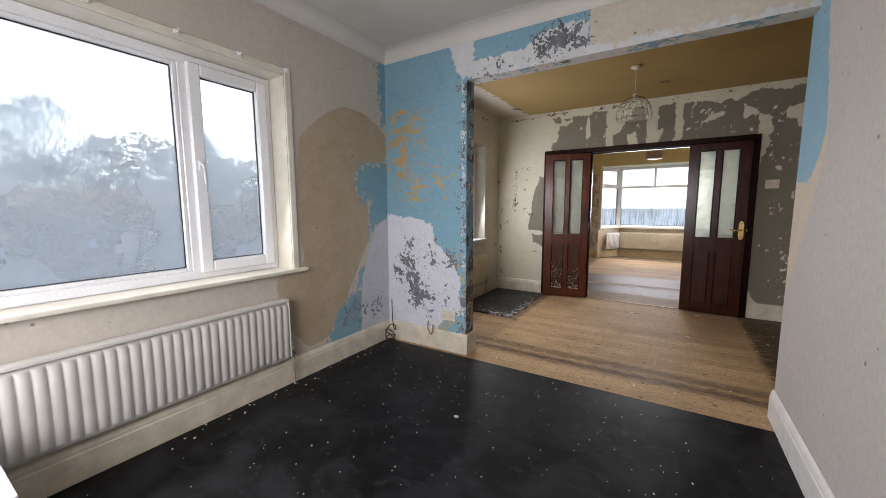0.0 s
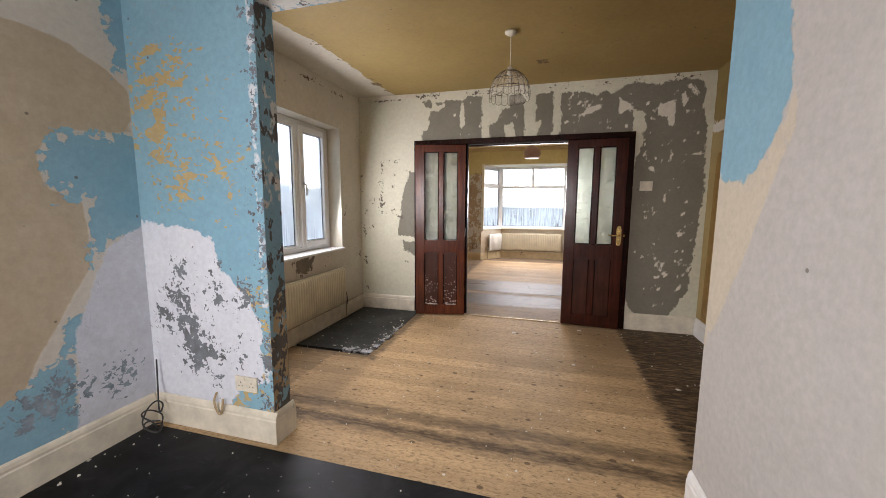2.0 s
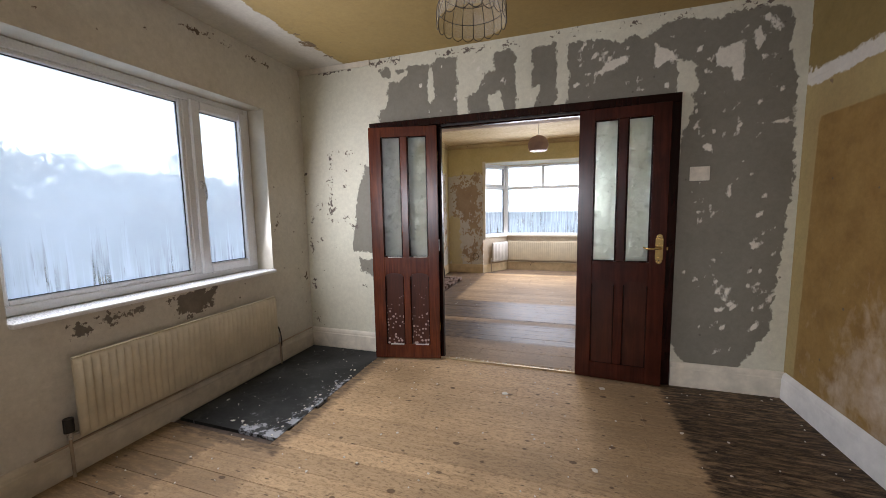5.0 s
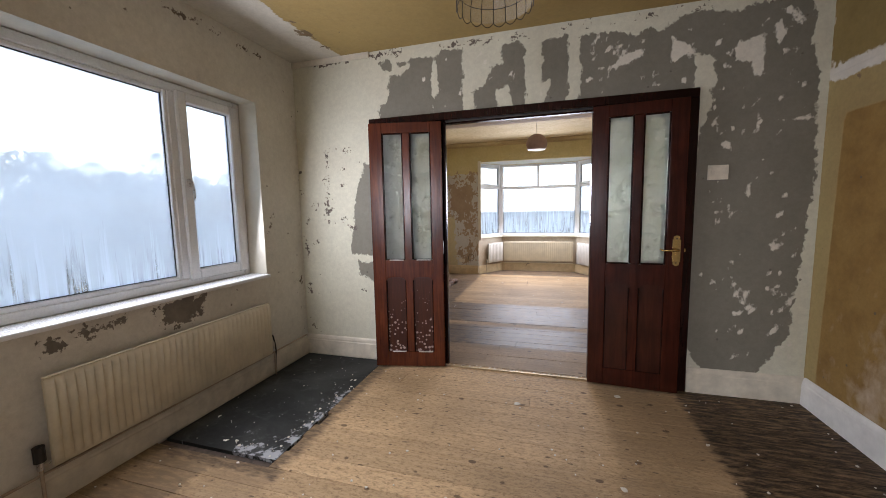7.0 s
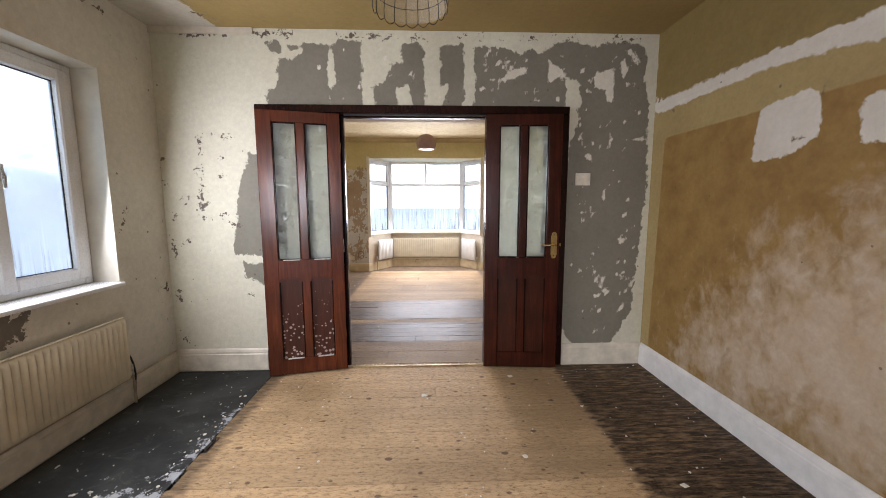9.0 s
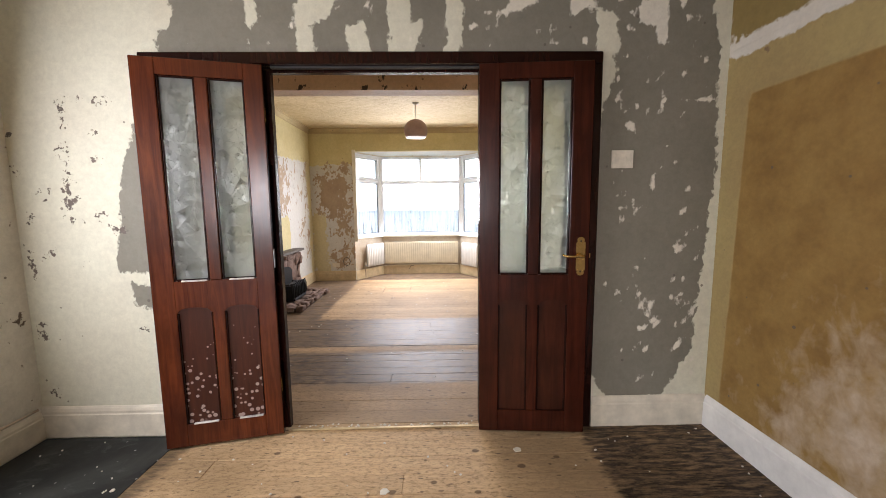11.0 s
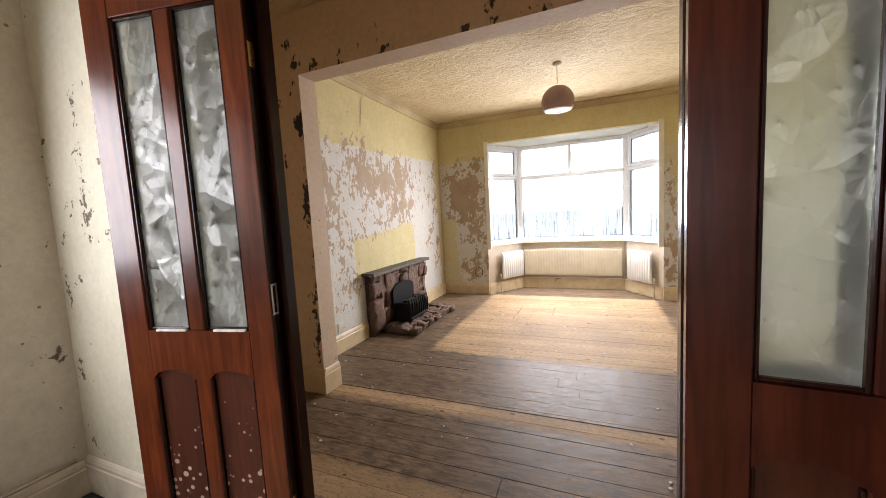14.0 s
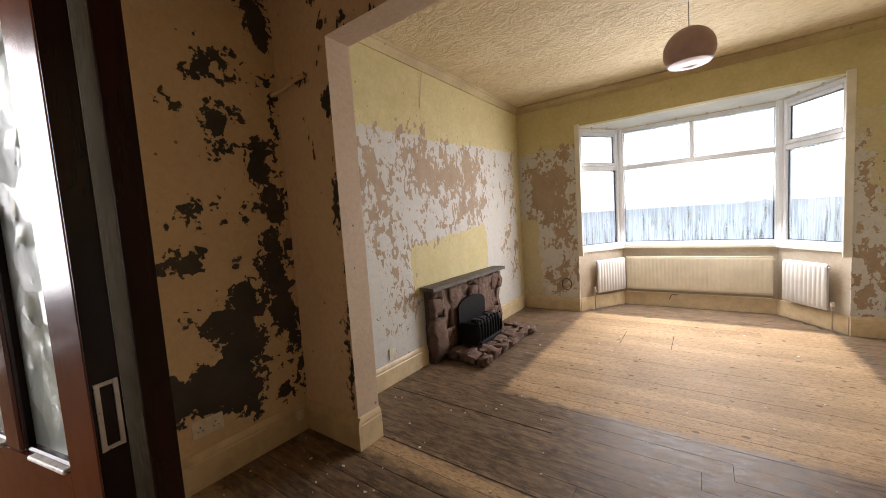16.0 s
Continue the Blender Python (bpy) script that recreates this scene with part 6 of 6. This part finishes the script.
for k in range(9):
    yy = 8.13 + k * 0.055
    part("grate_bar", add_tube(bmesh.new(), [(-1.872, yy, 0.10), (-1.855, yy, 0.16), (-1.855, yy, 0.26), (-1.868, yy, 0.315)], [0.010, 0.012, 0.011, 0.007], 8), m_iron, fire)
for yy in (8.125, 8.575):
    part("side_cheek", box(-2.048, -1.862, yy - 0.012, yy + 0.012, 0.088, 0.29, 0.006), m_iron, fire)
part("ash_pan", box(-1.90, -1.85, 8.15, 8.55, 0.086, 0.115, 0.004), m_iron, fire)
for k in range(16):
    x0, y0 = rng.uniform(-2.02, -1.91), rng.uniform(8.16, 8.50)
    part("coal", rough_stone(rng, x0, x0 + 0.06, y0, y0 + 0.065, 0.225, 0.275 + rng.uniform(0, 0.035), 0.018), m_coal, fire)

# ---- hearth slab in the dining room, loose things ----
slab = rough_stone(random.Random(3), WX + 0.021, -1.455, 4.085, 5.435, -0.0236, -0.003, 0.0, 1)
tagged(mesh_object("old_hearth_slab", slab, m_slab), "black concrete hearth slab let into the floorboards", "floor slab", kind="structure")
bm = bmesh.new()
rng = random.Random(77)


def flake(bm, x, y, z, r, rng):
    k = rng.randint(4, 6)
    a0 = rng.uniform(0, 6)
    top = [bm.verts.new((x + r * rng.uniform(0.5, 1) * math.cos(a0 + 6.283 * i / k), y + r * rng.uniform(0.5, 1) * math.sin(a0 + 6.283 * i / k), z + rng.uniform(0.002, 0.005))) for i in range(k)]
    bot = [bm.verts.new((v.co.x, v.co.y, z)) for v in top]
    bm.faces.new(top)
    for i in range(k):
        bm.faces.new((top[i], bot[i], bot[(i + 1) % k], top[(i + 1) % k]))


for _ in range(230):
    flake(bm, rng.uniform(-2.2, 1.5), rng.uniform(2.8, 5.4), 0.0, rng.choice((0.004, 0.005, 0.006, 0.009)), rng)
for _ in range(26):
    flake(bm, rng.gauss(-1.52, 0.035), rng.uniform(4.1, 5.1), -0.003, rng.choice((0.004, 0.007, 0.012)), rng)
for _ in range(14):
    flake(bm, rng.uniform(-1.95, -1.5), 4.13 + rng.gauss(0.03, 0.02), -0.003, rng.choice((0.004, 0.007, 0.012)), rng)
for x, y, r in ((0.42, 5.25, 0.028), (-0.25, 4.98, 0.03), (0.30, 4.33, 0.022), (1.0, 4.1, 0.022), (1.15, 3.72, 0.026), (0.80, 4.8, 0.016)):
    flake(bm, x, y, 0.0, r, rng)
tagged(mesh_object("paint_flakes", bm, m_flake), "fallen paint flakes and plaster crumbs on the dining room floor", "debris", kind="stuff")
bm = bmesh.new()
for _ in range(150):
    flake(bm, rng.uniform(-2.1, 1.4), rng.uniform(5.6, 9.8), 0.0, rng.choice((0.004, 0.005, 0.007, 0.011)), rng)
tagged(mesh_object("paint_flakes", bm, m_flake), "fallen paint flakes on the lounge floorboards", "debris", kind="stuff")
bm = bmesh.new()
for _ in range(130):
    flake(bm, rng.uniform(-2.2, 0.6), rng.uniform(0.2, 2.7), 0.0, rng.choice((0.0025, 0.003, 0.004, 0.006)), rng)
flake(bm, -0.98, 1.92, 0.0, 0.022, rng)
for _ in range(30):
    flake(bm, rng.uniform(-2.22, -2.12), rng.uniform(0.8, 2.6), 0.0, rng.choice((0.006, 0.01)), rng)
tagged(mesh_object("paint_flakes", bm, m_flake), "white paint specks on the black kitchen floor", "debris", kind="stuff")
bm = bmesh.new()
for _ in range(70):
    flake(bm, rng.uniform(-0.85, 0.25), 5.49 + rng.gauss(0, 0.012), 0.0, rng.choice((0.004, 0.006, 0.009)), rng)
for _ in range(40):
    flake(bm, rng.uniform(-2.2, -1.4), rng.uniform(5.65, 6.55), 0.0, rng.choice((0.005, 0.008, 0.012)), rng)
tagged(mesh_object("paint_flakes", bm, m_flake), "plaster crumbs along the threshold and passage boards", "debris", kind="stuff")
# floor hatch in the lounge boards
bm = bmesh.new()
for x0, x1, y0, y1 in ((-0.83, -0.825, 8.95, 9.35), (-0.42, -0.415, 8.95, 9.35), (-1.76, 1.55, 6.757, 6.764), (-2.15, -0.9, 7.264, 7.269)):
    add_box(bm, x0, x1, y0, y1, -0.002, 0.0008)
tagged(mesh_object("floor_cut", bm, m_mortar), "dark saw cuts and open joints in the lounge boards", "floor detail", kind="structure")

cab = thing("low_cabinet", "low white laminate cabinet under the kitchen window", "cabinet")
part("carcass", box(-2.06, -1.56, -0.46, 0.235, 0.0, 0.405, 0.002), m_cab, cab)
part("worktop", box(-2.07, -1.54, -0.47, 0.25, 0.406, 0.436, 0.006, 2), m_cab, cab)
part("door", box(-2.04, -1.58, 0.2355, 0.247, 0.05, 0.395, 0.003), m_cab, cab)

# ---- outdoors ----
bm = bmesh.new()
for z, rr in ((-0.45, 400),):
    vs = [bm.verts.new((x * rr, y * rr, z)) for x, y in ((-1, -1), (1, -1), (1, 1), (-1, 1))]
    bm.faces.new(vs)
tagged(mesh_object("ground", bm, m_ground), "wet winter grass around the house", "ground", kind="structure")


def branchy(bm, rng, p, d, length, r, depth):
    """A limb and its forks, tapering."""
    n = 3
    pts, rad = [p], [r]
    for i in range(n):
        d = (d + Vector((rng.uniform(-0.25, 0.25), rng.uniform(-0.25, 0.25), rng.uniform(-0.05, 0.2)))).normalized()
        p = p + d * (length / n)
        pts.append(p)
        rad.append(r * (1 - 0.42 * (i + 1) / n))
    add_tube(bm, pts, [max(q, 0.007) for q in rad], 5 if depth > 3 else 3, False)
    if depth == 0:
        return
    for _ in range(3):
        k = rng.choice((2, 3, 3))
        side = Vector((rng.uniform(-1, 1), rng.uniform(-1, 1), rng.uniform(0.05, 0.9))).normalized()
        branchy(bm, rng, pts[k], (d * 0.6 + side * 0.75).normalized(), length * rng.uniform(0.6, 0.78), rad[k] * 0.85, depth - 1)


def tree(seed, high):
    rng = random.Random(seed)
    ob = thing("tree", "bare winter tree in mist beyond the hedge", "tree", group="bare trees")
    bm = bmesh.new()
    branchy(bm, rng, Vector((0, 0, -0.1)), Vector((0, 0, 1)), high * 0.25, high * 0.013, 6)
    part("trunk", bm, m_bark, ob)
    vs, fs = [], []
    for _ in range(3400):
        a, r, z = rng.uniform(0, 6.283), rng.random() ** 0.6, rng.random()
        p = Vector((math.cos(a) * r * high * 0.36 * math.sin(0.5 + 2.5 * z), math.sin(a) * r * high * 0.36 * math.sin(0.5 + 2.5 * z), high * (0.22 + 0.70 * z)))
        u = (Vector((p.x, p.y, 0)).normalized() * 0.6 + Vector((rng.uniform(-0.7, 0.7), rng.uniform(-0.7, 0.7), rng.uniform(0.1, 1.2)))).normalized() * rng.uniform(0.15, 0.5)
        w = Vector((-u.y, u.x, 0.1)).normalized() * 0.011
        k = len(vs)
        vs += [p - w, p + w, p + u]
        fs.append((k, k + 1, k + 2))
    me = bpy.data.meshes.new("crown")
    me.from_pydata(vs, [], fs)
    me.materials.append(m_bark)
    crown = new("crown", me)
    crown.parent = ob
    return ob


t1, t2 = tree(1, 5.6), tree(2, 5.0)
t1.matrix_world = pose(-17, 3.5, -0.45)
t2.matrix_world = pose(-16, 7.5, -0.45, 0, 0, 40)
rng = random.Random(4)
for i in range(24):
    y = -4 + i * 1.25 + rng.uniform(-0.8, 0.8)
    o = copy_thing(rng.choice((t1, t2)), pose(-18.5 - rng.uniform(0, 6), y, -0.45, 0, 0, rng.uniform(0, 360)) @ Matrix.Scale(rng.uniform(0.7, 1.05), 4))


def hedge(name, label, x0, x1, y0, y1, high, seed, count, coarse=1.0, slope=0.0):
    """A ragged hedge of many small twigs and leaf clumps."""
    rng = random.Random(seed)
    vs, fs = [], []
    for _ in range(count):
        z = high * rng.random() ** 0.7
        p = Vector((rng.uniform(x0, x1), rng.uniform(y0, y1), -0.45 + z))
        p.z += (p.y - y0) * slope * (z / high)
        p.z += coarse * 0.25 * noise.noise(Vector((p.x * 0.5 / coarse, p.y * 0.5 / coarse, 3))) * (z / high)
        u = Vector((rng.uniform(-1, 1), rng.uniform(-1, 1), rng.uniform(-0.3, 1))).normalized() * rng.uniform(0.06, 0.22) * coarse
        w = Vector((rng.uniform(-1, 1), rng.uniform(-1, 1), rng.uniform(-1, 1))).normalized() * rng.uniform(0.012, 0.05) * coarse
        k = len(vs)
        vs += [p - w, p + w, p + u + w * 0.3]
        fs.append((k, k + 1, k + 2))
    me = bpy.data.meshes.new(name)
    me.from_pydata(vs, [], fs)
    me.materials.append(m_hedge)
    return tagged(new(name, me), label, "hedge", kind="stuff")


hedge("hedge", "tangled brown-green winter hedge outside the windows", -11.5, -9.5, -6, 26, 2.0, 6, 42000, 1.7)
hedge("woodland", "misty bare wood on the slope beyond the hedge", -34, -29, 9, 60, 6.0, 12, 15000, 4.0, -0.06)
hedge("hedge", "tangled winter hedge beyond the bay window", -12, 10, 15, 16.5, 1.5, 8, 22000)


# ---- floorboards, one by one ----
def lay_boards(parent, mat, x0, x1, y0, y1, width, seed, skip=None, outline=None, gap=0.0009):
    rng = random.Random(seed)
    y = y0
    while y < y1 - 0.01:
        w = min(width * rng.uniform(0.94, 1.06), y1 - y)
        a, b = x0, x1
        if outline:
            a, b = outline(y + w)
        cuts = [a] + sorted(rng.uniform(a + 0.5, b - 0.5) for _ in range(rng.choice((0, 0, 1, 1)) if b - a > 2 else 0)) + [b]
        for p, q in zip(cuts, cuts[1:]):
            if q - p < 0.12:
                continue
            p2, q2 = p, q
            if skip and y + w > skip[2] and y < skip[3]:
                p2 = max(p, skip[1])
                if q2 - p2 < 0.05:
                    continue
            t = rng.uniform(-0.002, 0.0)
            bm = box(p2 + 0.0005, q2 - 0.0005, y + gap, y + w - gap, -0.0235, t, gap * 1.6)
            part("floorboard", bm, mat, parent)
        y += w


lay_boards(floor_m, m_board_mid, WX, EX, 2.748, 5.52, 0.128, 51, skip=(-2.25, -1.45, 4.08, 5.47))
lay_boards(floor_l, m_board_lounge, WX, EX + 0.04, 5.522, 6.66, 0.128, 52)
lay_boards(floor_l, m_board_lounge, WX, EX + 0.04, 6.66, 9.955, 0.128, 54, gap=0.0004)
lay_boards(floor_l, m_board_lounge, -1.4, 0.8, 9.955, 10.595, 0.128, 53, gap=0.0004, outline=lambda y: (-1.445 + (y - 9.96) * 0.645, 0.875 - (y - 9.96) * 0.645))
